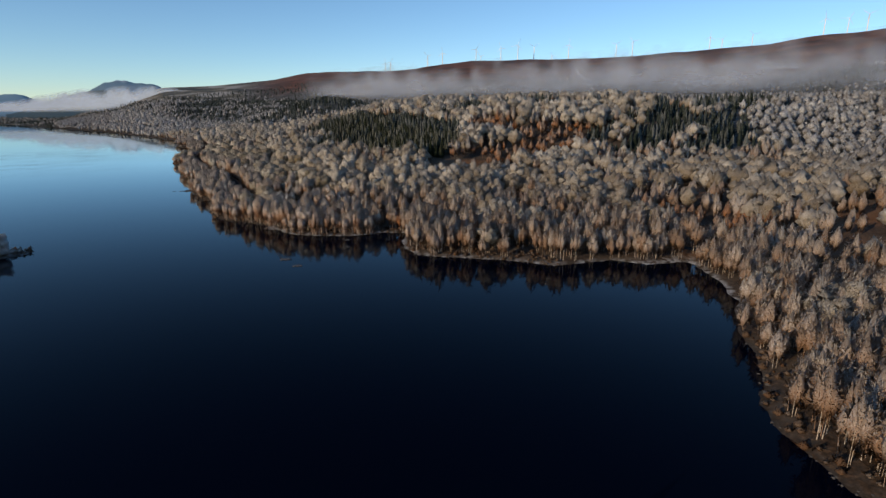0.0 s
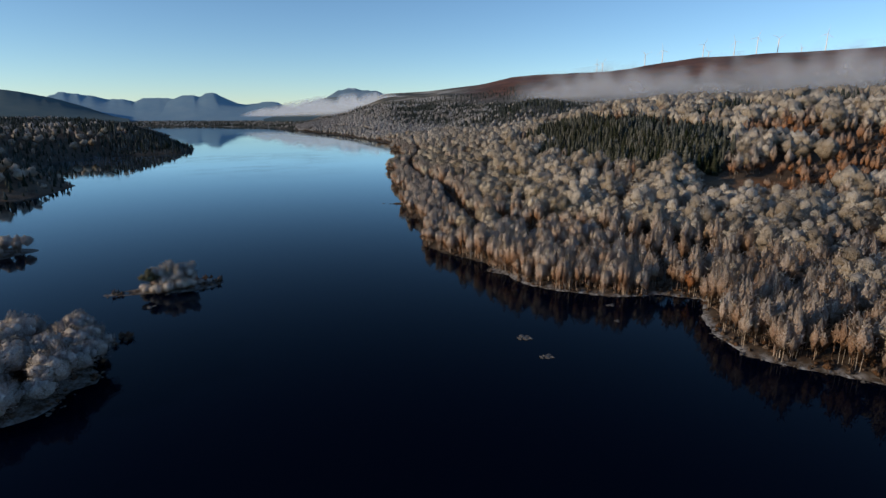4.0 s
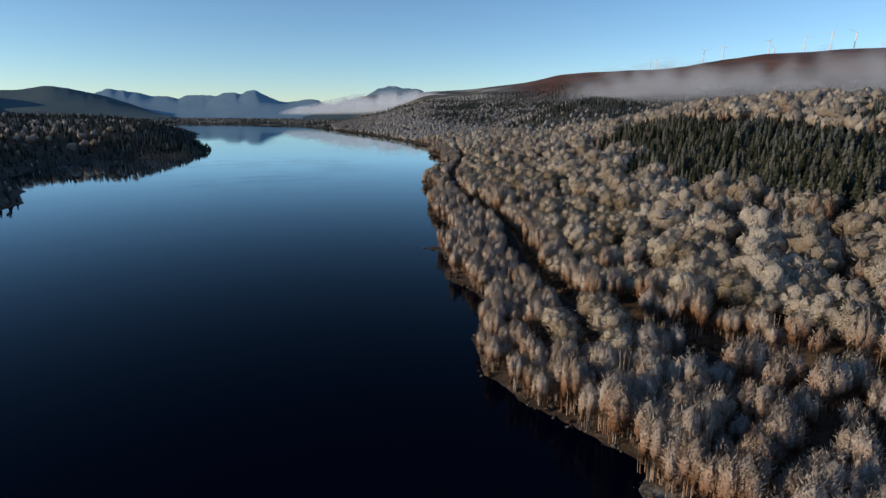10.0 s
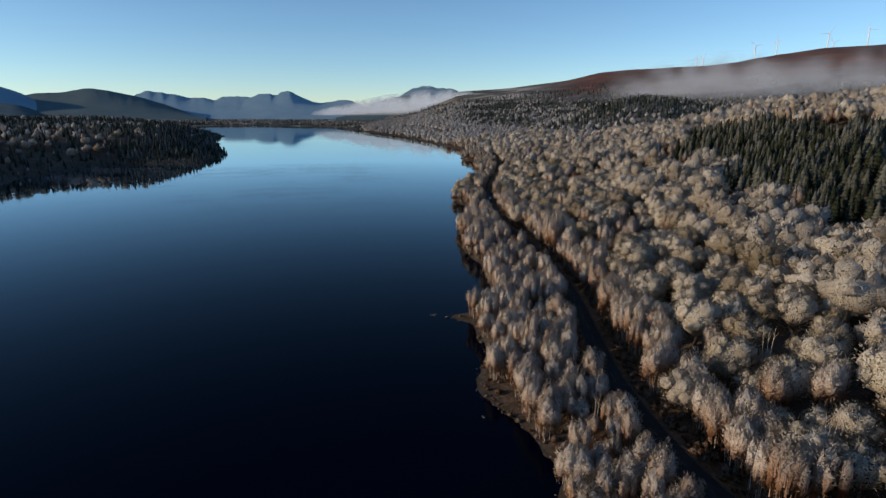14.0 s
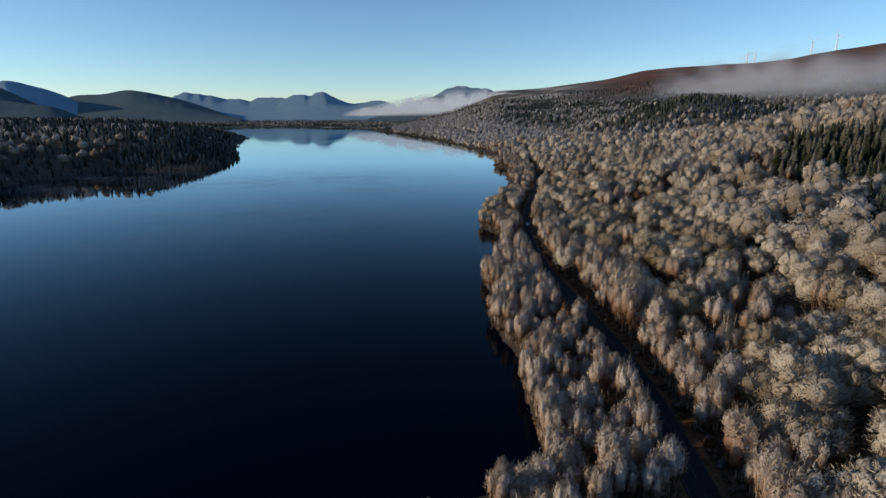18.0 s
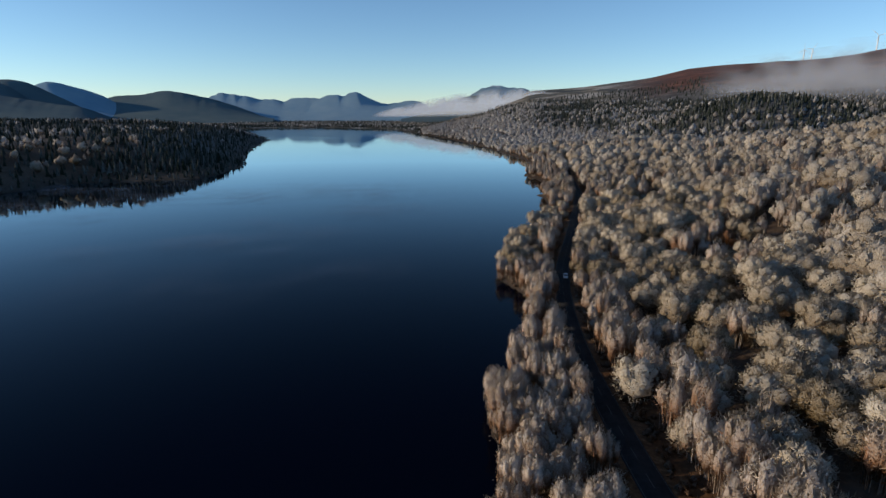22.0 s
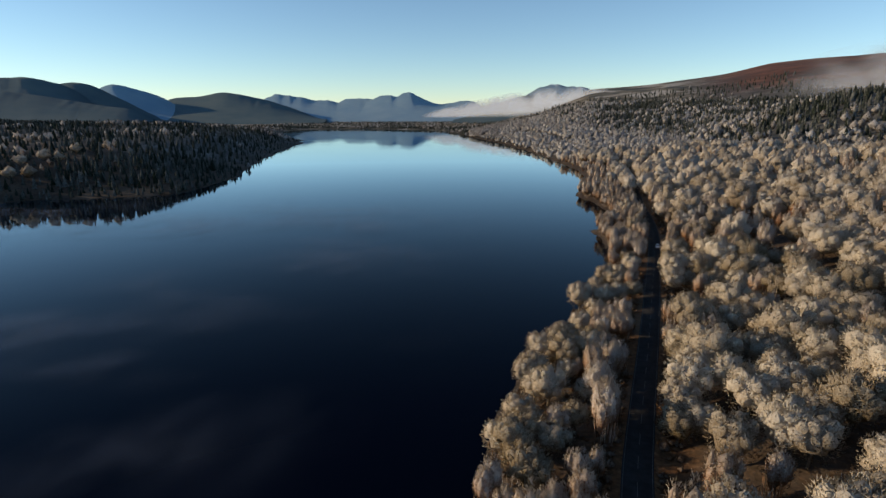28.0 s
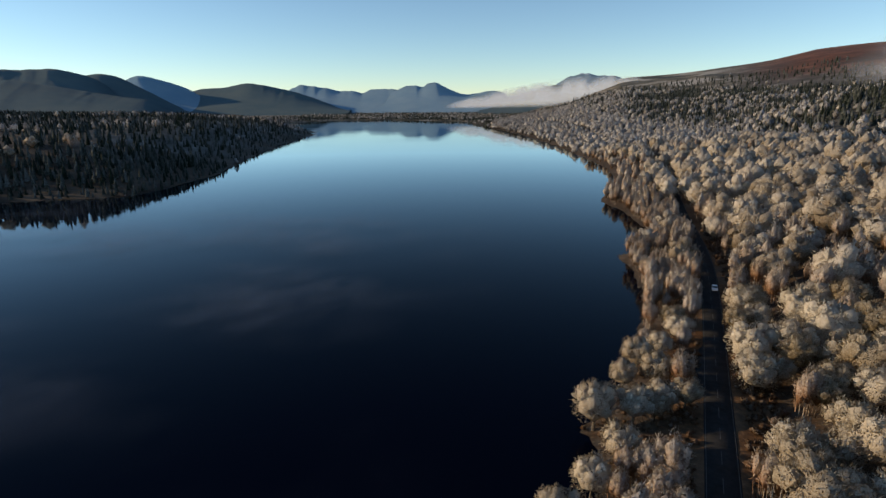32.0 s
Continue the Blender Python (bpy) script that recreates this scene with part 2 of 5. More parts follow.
def hill_material(name, a, b, snow=None):
    m, nt, surf = material(name, 0.95, 0.1)
    p = world_place(nt)
    n = noise_node(nt, 0.006, 8, p, 0.65)
    c = ramp(nt, n, [(0.35, a), (0.65, b)])
    if snow:
        z = nt.nodes.new("ShaderNodeSeparateXYZ")
        nt.links.new(p, z.inputs[0])
        level = calc(nt, "ADD", calc(nt, "MULTIPLY", calc(nt, "SUBTRACT", z.outputs["Z"], snow), 0.04), calc(nt, "MULTIPLY", calc(nt, "SUBTRACT", n, 0.5), 3.0), True)
        c = mix(nt, level, c, (0.85, 0.87, 0.9))
    # haze of miles of air painted in: base colours blued, normals evened out
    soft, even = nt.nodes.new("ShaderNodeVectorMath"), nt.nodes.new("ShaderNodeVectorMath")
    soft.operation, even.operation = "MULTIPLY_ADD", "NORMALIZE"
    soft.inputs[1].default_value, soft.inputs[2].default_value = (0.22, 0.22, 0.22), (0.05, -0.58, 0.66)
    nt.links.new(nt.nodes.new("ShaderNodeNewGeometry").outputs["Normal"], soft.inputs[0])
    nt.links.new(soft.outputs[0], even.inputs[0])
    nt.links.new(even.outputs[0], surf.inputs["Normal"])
    nt.links.new(c, surf.inputs["Base Color"])
    return m


# these base colours carry the haze of distance, bluer than the bare slopes
M_FAR = hill_material("far_hazed_mountain", (0.20, 0.31, 0.40), (0.25, 0.35, 0.42))
M_SNOWY = hill_material("hazed_snow_dusted_mountain", (0.17, 0.26, 0.34), (0.21, 0.29, 0.35), 262)
M_HILL = hill_material("hazed_heather_hill", (0.085, 0.13, 0.15), (0.12, 0.155, 0.16))
M_WHITE, nt, surf = material("white_painted_steel", 0.4, 0.5)
nt.links.new(ramp(nt, noise_node(nt, 0.4, 3), [(0.3, (0.74, 0.75, 0.76)), (0.7, (0.83, 0.83, 0.82))]), surf.inputs["Base Color"])


def plain(name, color, rough=0.5, metal=0.0):
    m, nt, surf = material(name, rough, 0.5)
    surf.inputs["Metallic"].default_value = metal
    n = noise_node(nt, 6, 3)
    nt.links.new(ramp(nt, n, [(0.3, tuple(v * 0.85 for v in color)), (0.7, color)]), surf.inputs["Base Color"])
    return m


def mist_material(name, dense, scale, stretch, low=0.30, high=0.72, color=(0.43, 0.50, 0.62, 1), toward=None):
    m = bpy.data.materials.new(name)
    m.use_nodes = True
    nt = m.node_tree
    nt.nodes.remove(nt.nodes["Principled BSDF"])
    out = nt.nodes["Material Output"]
    tc = world_place(nt)
    mp = nt.nodes.new("ShaderNodeMapping")
    mp.inputs["Scale"].default_value = stretch
    nt.links.new(tc, mp.inputs["Vector"])
    n = noise_node(nt, scale, 6, mp.outputs["Vector"], 0.6)
    a = ramp(nt, n, [(low, (0, 0, 0)), (high, (1, 1, 1))])
    a = calc(nt, "MULTIPLY", calc(nt, "MULTIPLY", a, attribute(nt, "dense")), dense, True)
    white, through_light, clear = nt.nodes.new("ShaderNodeBsdfDiffuse"), nt.nodes.new("ShaderNodeBsdfTranslucent"), nt.nodes.new("ShaderNodeBsdfTransparent")
    white.inputs["Color"].default_value = color
    through_light.inputs["Color"].default_value = color
    if toward:
        # droplets scatter to all sides: one way of facing for the whole bank
        way = nt.nodes.new("ShaderNodeCombineXYZ")
        for socket, value in zip(way.inputs, toward):
            socket.default_value = value
        nt.links.new(way.outputs[0], white.inputs["Normal"])
        nt.links.new(way.outputs[0], through_light.inputs["Normal"])
    body, shown = nt.nodes.new("ShaderNodeMixShader"), nt.nodes.new("ShaderNodeMixShader")
    body.inputs[0].default_value = 0.2 if toward else 0.5
    nt.links.new(white.outputs[0], body.inputs[1])
    nt.links.new(through_light.outputs[0], body.inputs[2])
    nt.links.new(a, shown.inputs[0])
    nt.links.new(clear.outputs[0], shown.inputs[1])
    nt.links.new(body.outputs[0], shown.inputs[2])
    nt.links.new(shown.outputs[0], out.inputs["Surface"])
    return m
# ---- the plan: shores, road and heights ----
SHORE_NEAR = [(40, -400), (60, -120), (70, -40), (74, -7), (82, 11), (95, 21), (110, 31), (126, 46), (150, 62), (166, 79), (181, 103),
              (162, 110), (154, 123), (125, 127), (110, 147), (92, 161), (80, 174), (80, 190), (88, 207), (96, 218), (85, 224), (64, 226),
              (50, 236), (39, 244), (37, 257), (29, 265), (34, 274), (28, 282), (18, 296), (10, 312), (9, 331), (14, 345), (20, 366),
              (18, 376), (9, 392), (8, 400), (12, 418), (9, 440), (1, 445), (13, 450), (20, 457)]
SHORE_MID = [(19, 475), (21, 500), (16, 513), (13, 534), (16, 558), (12, 580), (17, 586), (23, 602), (25, 615), (24, 632), (26, 653),
             (16, 676), (15, 698), (18, 722), (25, 742), (38, 758), (37, 768), (34, 777), (40, 792), (46, 812), (53, 850), (53, 890),
             (47, 912), (60, 929), (64, 972), (55, 1020), (43, 1050), (53, 1100), (58, 1180), (54, 1245), (27, 1362), (-20, 1560),
             (-110, 1860), (-172, 2010), (-280, 2300), (-410, 2650)]
SHORE_END = [(-560, 2720), (-760, 2830), (-960, 2780), (-1030, 2450), (-940, 2120), (-800, 1985), (-640, 1930), (-610, 1885), (-550, 1780),
             (-458, 1488), (-372, 1275), (-312, 1140), (-288, 1045), (-288, 998), (-322, 980), (-390, 945), (-410, 845), (-375, 735),
             (-305, 650), (-270, 590), (-262, 545), (-272, 505), (-330, 480), (-350, 400), (-300, 330), (-330, 260), (-380, 100), (-420, -400)]
LOCH = SHORE_NEAR + SHORE_MID + SHORE_END
ROAD = [(150, -420), (190, -120), (204, 10), (200, 85), (193, 120), (172, 175), (135, 235), (95, 285), (62, 318), (48, 340), (42, 362),
        (40, 390), (43, 420), (47, 455), (48, 495), (45, 530), (41, 562), (38, 600), (38.5, 640), (42, 680), (47, 708), (55, 750),
        (63, 795), (72, 845), (80, 895), (84, 940), (86, 985), (92, 1060), (104, 1200), (90, 1400), (20, 1800), (-150, 2300)]
ROAD_Z = 3.0
RIDGE = [(-180, 60), (-30, 60), (-6, 90), (3, 190), (5, 196), (7.6, 207), (10, 226), (13, 248), (16, 298), (18, 311), (24, 325), (27, 340), (30, 372),
         (33, 394), (37, 402), (41, 400), (45, 405), (49, 418), (55, 446), (60, 466), (63, 490), (68, 508), (90, 520), (120, 300), (180, 60)]


def vnoise(x, y, seed=0):
    """Smooth noise in -1..1 on arrays."""
    x, y = np.asarray(x, float), np.asarray(y, float)
    ix, iy = np.floor(x), np.floor(y)
    fx, fy = x - ix, y - iy
    fx, fy = fx * fx * (3 - 2 * fx), fy * fy * (3 - 2 * fy)

    def rnd(a, b):
        v = np.sin(a * 127.1 + b * 311.7 + seed * 74.7) * 43758.5453
        return v - np.floor(v)
    a, b, c, d = rnd(ix, iy), rnd(ix + 1, iy), rnd(ix, iy + 1), rnd(ix + 1, iy + 1)
    return ((a * (1 - fx) + b * fx) * (1 - fy) + (c * (1 - fx) + d * fx) * fy) * 2 - 1


def fbm(x, y, seed=0, octaves=4):
    total, amp = 0, 1
    for i in range(octaves):
        total = total + amp * vnoise(np.asarray(x) * 2 ** i, np.asarray(y) * 2 ** i, seed + i * 7)
        amp *= 0.5
    return total


def smooth(a, b, v):
    s = np.clip((v - a) / (b - a), 0, 1)
    return s * s * (3 - 2 * s)


def line_dist(x, y, line, closed=False):
    """Distance to a line of points."""
    best = np.full(np.shape(x), 1e9)
    pairs = list(zip(line, line[1:] + line[:1])) if closed else list(zip(line, line[1:]))
    for (ax, ay), (bx, by) in pairs:
        dx, dy = bx - ax, by - ay
        s = np.clip(((x - ax) * dx + (y - ay) * dy) / (dx * dx + dy * dy), 0, 1)
        best = np.minimum(best, (x - ax - s * dx) ** 2 + (y - ay - s * dy) ** 2)
    return np.sqrt(best)


def inside(x, y, ring):
    odd = np.zeros(np.shape(x), bool)
    for (ax, ay), (bx, by) in zip(ring, ring[1:] + ring[:1]):
        if ay != by:
            odd ^= ((ay > y) != (by > y)) & (x < (bx - ax) * (y - ay) / (by - ay) + ax)
    return odd


# islands: middle, half sizes, turn in degrees, height
ISLANDS = [(-93, 262, 11.0, 6.5, 0, 1.6), (-110, 258, 6.5, 2.6, 12, 0.5), (-82, 268, 6.5, 8.0, 30, 0.35),
           (-120, 186, 32, 27, 20, 3.0), (-97, 211, 10, 5, 40, 0.6), (-215, 320, 44, 17, 20, 2.5)]


def land_dist(x, y):
    """Metres inland of the water's edge, negative in the loch; ripples make the edge uneven."""
    d = line_dist(x, y, LOCH, True)
    d = np.where(inside(x, y, LOCH), -d, d)
    d = d + 1.3 * vnoise(x / 7.0, y / 7.0, 3) + 0.6 * vnoise(x / 2.6, y / 2.6, 5)
    for cx, cy, a, b, turn, _ in ISLANDS:
        c, s = math.cos(math.radians(turn)), math.sin(math.radians(turn))
        u, v = (x - cx) * c + (y - cy) * s, -(x - cx) * s + (y - cy) * c
        r = np.sqrt((u / a) ** 2 + (v / b) ** 2) + 0.12 * vnoise(x / 4.0, y / 4.0, 11)
        d = np.maximum(d, (1 - r) * min(a, b))
    return d


def on_island(x, y):
    best = np.zeros(np.shape(x))
    for cx, cy, a, b, turn, top in ISLANDS:
        c, s = math.cos(math.radians(turn)), math.sin(math.radians(turn))
        u, v = (x - cx) * c + (y - cy) * s, -(x - cx) * s + (y - cy) * c
        r = np.sqrt((u / a) ** 2 + (v / b) ** 2)
        best = np.maximum(best, top * smooth(1.25, 0.3, r))
    return best


def height(x, y):
    """The ground's height."""
    x, y = np.asarray(x, float), np.asarray(y, float)
    d = land_dist(x, y)
    isl = on_island(x, y)
    di = np.clip(d, 0, None)
    bank = 0.9 * smooth(0, 5, di) + 2.0 * smooth(5, 26, di)
    # the wooded slope beside the road
    steep = 0.035 + 0.15 * smooth(230, 420, y) * (1 - 0.85 * smooth(880, 1250, y))
    rise = steep * np.clip(di - 34, 0, 320) + 0.05 * np.clip(di - 354, 0, 500)
    knoll = 7 * np.exp(-(((x - 330) / 90) ** 2 + ((y - 760) / 110) ** 2))
    knoll = knoll + 62 * np.exp(-(((x - 500) / 170) ** 2 + ((y - 1560) / 230) ** 2))
    right = rise + knoll + (2.2 * fbm(x / 60, y / 60, 21, 3) + 6 * vnoise(x / 180, y / 180, 4)) * smooth(40, 160, di)
    left = 30 * smooth(0, 130, di) + 0.045 * np.clip(di - 110, 0, 2500) + (3 * fbm(x / 80, y / 80, 31, 3) + 10 * vnoise(x / 240, y / 240, 8)) * smooth(20, 220, di)
    far = 0.02 * di + 5 * vnoise(x / 200, y / 200, 9) * smooth(20, 200, di)
    east = smooth(-60, 60, x + 0.19 * (y - 1100) * smooth(1100, 1600, y))
    inland = right * east + left * (1 - east)
    inland = inland * (1 - smooth(2300, 2900, y)) + far * smooth(2300, 2900, y)
    # the moor ridge
    r = np.hypot(x, y)
    bearing = np.degrees(np.arctan2(x, y))
    crest = np.interp(bearing, [p[0] for p in RIDGE], [p[1] for p in RIDGE])
    crest = crest * (1 + 0.012 * fbm(bearing / 3.0, r / 900, 15, 3))
    up = smooth(0.36, 1.0, r / 4100)
    moor = crest * up * (1 + 0.10 * fbm(x / 420, y / 420, 17, 3) * (1 - up)) * smooth(-6, 4, bearing)
    z = bank + inland * (1 - up) + moor
    z = np.where(isl > 0, np.maximum(isl * smooth(-0.2, 2.2, d), 0), z)
    z = z + 0.12 * vnoise(x / 2.2, y / 2.2, 41) * smooth(0.5, 4, di)
    road = line_dist(x, y, ROAD)
    k = smooth(13, 4.5, road) * (isl <= 0)
    z = z * (1 - k) + (ROAD_Z - 0.12) * k
    return np.where(d < 0, np.maximum(-7, 0.35 * d - 0.05), z)

# ---- ground, water, road ----
def mesh_from(name, verts, faces, mat, values=None, flat=True):
    """A mesh from arrays of places and of faces with the same number of corners; values: numbers for each place."""
    verts, faces = np.asarray(verts, np.float32), np.asarray(faces, np.int32)
    me = bpy.data.meshes.new(name)
    k = faces.shape[1]
    me.vertices.add(len(verts))
    me.vertices.foreach_set("co", verts.ravel())
    me.loops.add(faces.size)
    me.loops.foreach_set("vertex_index", faces.ravel())
    me.polygons.add(len(faces))
    me.polygons.foreach_set("loop_start", np.arange(0, faces.size, k, dtype=np.int32))
    me.update(calc_edges=True)
    me.polygons.foreach_set("use_smooth", np.full(len(faces), not flat))
    for key, v in (values or {}).items():
        v = np.asarray(v, np.float32)
        if v.ndim == 2:
            me.attributes.new(key, "FLOAT_VECTOR", "POINT").data.foreach_set("vector", v.ravel())
        else:
            me.attributes.new(key, "FLOAT", "POINT").data.foreach_set("value", v)
    me.materials.append(mat)
    return me


def grid_faces(rows, cols):
    i = (np.arange(rows - 1)[:, None] * cols + np.arange(cols - 1)[None, :]).ravel()
    return np.stack([i, i + 1, i + cols + 1, i + cols], 1)


def steps(fine_from, fine_to, fine, end_low, end_high, grow=1.12, most=70):
    out, s, v = list(np.arange(fine_from, fine_to, fine)), fine, fine_to
    while v < end_high:
        out.append(v)
        s = min(s * grow, most)
        v += s
    out.append(end_high)
    s, v = fine, fine_from
    while v > end_low:
        s = min(s * grow, most)
        v -= s
        out.insert(0, max(v, end_low))
    return np.array(out)


gx, gy = steps(-5, 175, 2.6, -4600, 4600), steps(-40, 960, 3.2, -900, 5200)
GX, GY = np.meshgrid(gx, gy)
GX, GY = GX.ravel(), GY.ravel()
GZ, GD = height(GX, GY), land_dist(GX, GY)
g_road = line_dist(GX, GY, ROAD)
HEATHS = [(350, 190, 60, 28), (258, 60, 28, 30), (200, 340, 40, 14), (330, 95, 40, 22), (171, 636, 13, 28), (150, 560, 12, 14)]


def zone(x, y, zones):
    best = np.zeros(np.shape(x))
    for cx, cy, a, b in zones:
        r = np.sqrt(((x - cx) / a) ** 2 + ((y - cy) / b) ** 2) + 0.25 * vnoise(x / 22.0, y / 22.0, 51)
        best = np.maximum(best, smooth(1.1, 0.8, r))
    return best


values = {
    "stony": np.maximum(smooth(1.9, 0.6, GD + 1.5 * vnoise(GX / 5, GY / 5, 61)), smooth(0.9, 0.3, on_island(GX, GY)) * (on_island(GX, GY) > 0)),
    "heath": np.clip(zone(GX, GY, HEATHS) + 0.5 * smooth(14, 6, g_road), 0, 1),
    "moor": smooth(2300, 2900, np.hypot(GX, GY)) * smooth(9, 15, np.degrees(np.arctan2(GX, GY))),
    "fields": smooth(2350, 2700, GY) * smooth(13, 8, np.degrees(np.arctan2(GX, GY))),
    "dark": np.maximum(smooth(950, 1300, GY), smooth(420, 560, GX)) * smooth(6, 30, GD),
    "rime": np.clip(0.06 + 0.9 * smooth(1.9, 0.6, np.abs(GD - 0.8)) * (GX > 20) * (GX < 200) * smooth(50, 70, GY) * smooth(275, 255, GY) + 0.4 * (on_island(GX, GY) > 0) + 0.7 * np.exp(-(((GX - 38) / 9) ** 2 + ((GY - 252) / 14) ** 2)) + 0.5 * np.exp(-(((GX - 170) / 16) ** 2 + ((GY - 108) / 7) ** 2)) - 0.2 * smooth(12, 5, g_road), 0, 1) * smooth(1800, 1200, np.hypot(GX, GY)),
}
ground = new("ground", mesh_from("ground", np.stack([GX, GY, GZ], 1), grid_faces(len(gy), len(gx)), M_GROUND, values, False))
tagged(ground, "brown heath and frosted woodland floor sloping to a stony shore", "ground", kind="structure")
wx, wy = np.linspace(-1400, 400, 10), np.linspace(-800, 3000, 20)
WX, WY = np.meshgrid(wx, wy)
water = new("water", mesh_from("water", np.stack([WX.ravel(), WY.ravel(), 0 * WX.ravel()], 1), grid_faces(20, 10), M_WATER, None, False))
tagged(water, "still dark blue loch water mirroring the sky", "water", kind="structure")


def resample(line, step):
    pts = np.array(line, float)
    for _ in range(3):      # round the corners off
        q = np.empty((2 * len(pts) - 2, 2))
        q[0::2], q[1::2] = pts[:-1] * 0.75 + pts[1:] * 0.25, pts[:-1] * 0.25 + pts[1:] * 0.75
        pts = np.vstack([pts[:1], q, pts[-1:]])
    s = np.concatenate([[0], np.cumsum(np.hypot(*np.diff(pts, axis=0).T))])
    at = np.arange(0, s[-1], step)
    out = np.stack([np.interp(at, s, pts[:, 0]), np.interp(at, s, pts[:, 1])], 1)
    way = np.gradient(out, axis=0)
    way /= np.hypot(way[:, 0], way[:, 1])[:, None]
    return out, np.stack([way[:, 1], -way[:, 0]], 1)


def ribbon(name, mid, side, a, b, z, mat):
    l, r = mid + side * np.reshape(a, (-1, 1)), mid + side * np.reshape(b, (-1, 1))
    n = len(mid)
    v = np.empty((n * 2, 3))
    v[0::2, :2], v[1::2, :2], v[:, 2] = l, r, np.repeat(z, 2) if np.ndim(z) else z
    return mesh_from(name, v, grid_faces(n, 2), mat, None, False)


road_mid, road_side = resample(ROAD, 2.0)
rn = len(road_mid)
RZ = np.full(rn, ROAD_Z)
layby = 3.2 * np.exp(-(((road_mid[:, 1] - 806) / 9) ** 4))
W = 2.75
v = np.empty((rn * 4, 3))
for k, (off, dz) in enumerate(((-(W + 0.15 + layby), -0.25), (-(W + layby), 0.0), (np.full(rn, W), 0.0), (np.full(rn, W + 0.15), -0.25))):
    v[k::4, :2], v[k::4, 2] = road_mid + road_side * np.reshape(off, (-1, 1)), ROAD_Z + dz
road = tagged(new("road", mesh_from("road", v, grid_faces(rn, 4), M_ASPHALT, None, False)), "narrow dark asphalt road with worn white lines", "road", kind="structure")


def child(name, me, parent, label=""):
    ob = new(name, me)
    ob.parent = parent
    return tagged(ob, label) if label else ob


for k, off in enumerate((-W + 0.22, W - 0.22)):
    child("edge_line", ribbon("edge_line", road_mid, road_side, np.full(rn, off - 0.05), np.full(rn, off + 0.05), ROAD_Z + 0.006, M_LINE), road)
for i in range(0, rn - 4, 4):
    x, y = road_mid[i]
    if 300 < y < 1010:
        child("centre_dash", ribbon("centre_dash", road_mid[i:i + 3] * 1.0, road_side[i:i + 3], np.full(3, -0.05), np.full(3, 0.05), ROAD_Z + 0.006, M_LINE), road)

# ---- trees ----
rng = np.random.default_rng(7)
ICO_V = np.array([(0, 0, 1), (0.894, 0, 0.447), (0.276, 0.851, 0.447), (-0.724, 0.526, 0.447), (-0.724, -0.526, 0.447), (0.276, -0.851, 0.447),
                  (0.724, 0.526, -0.447), (-0.276, 0.851, -0.447), (-0.894, 0, -0.447), (-0.276, -0.851, -0.447), (0.724, -0.526, -0.447), (0, 0, -1)])
ICO_F = np.array([(0, 1, 2), (0, 2, 3), (0, 3, 4), (0, 4, 5), (0, 5, 1), (1, 6, 2), (2, 7, 3), (3, 8, 4), (4, 9, 5), (5, 10, 1), (6, 7, 2), (7, 8, 3),
                  (8, 9, 4), (9, 10, 5), (10, 6, 1), (11, 7, 6), (11, 8, 7), (11, 9, 8), (11, 10, 9), (11, 6, 10)])


OCT_V = np.array([(1, 0, 0), (0, 1, 0), (-1, 0, 0), (0, -1, 0), (0, 0, 1), (0, 0, -1)], float)
OCT_F = np.array([(0, 1, 4), (1, 2, 4), (2, 3, 4), (3, 0, 4), (1, 0, 5), (2, 1, 5), (3, 2, 5), (0, 3, 5)])


def unit(n):
    v = rng.normal(size=(n, 3))
    return v / np.linalg.norm(v, axis=1)[:, None]


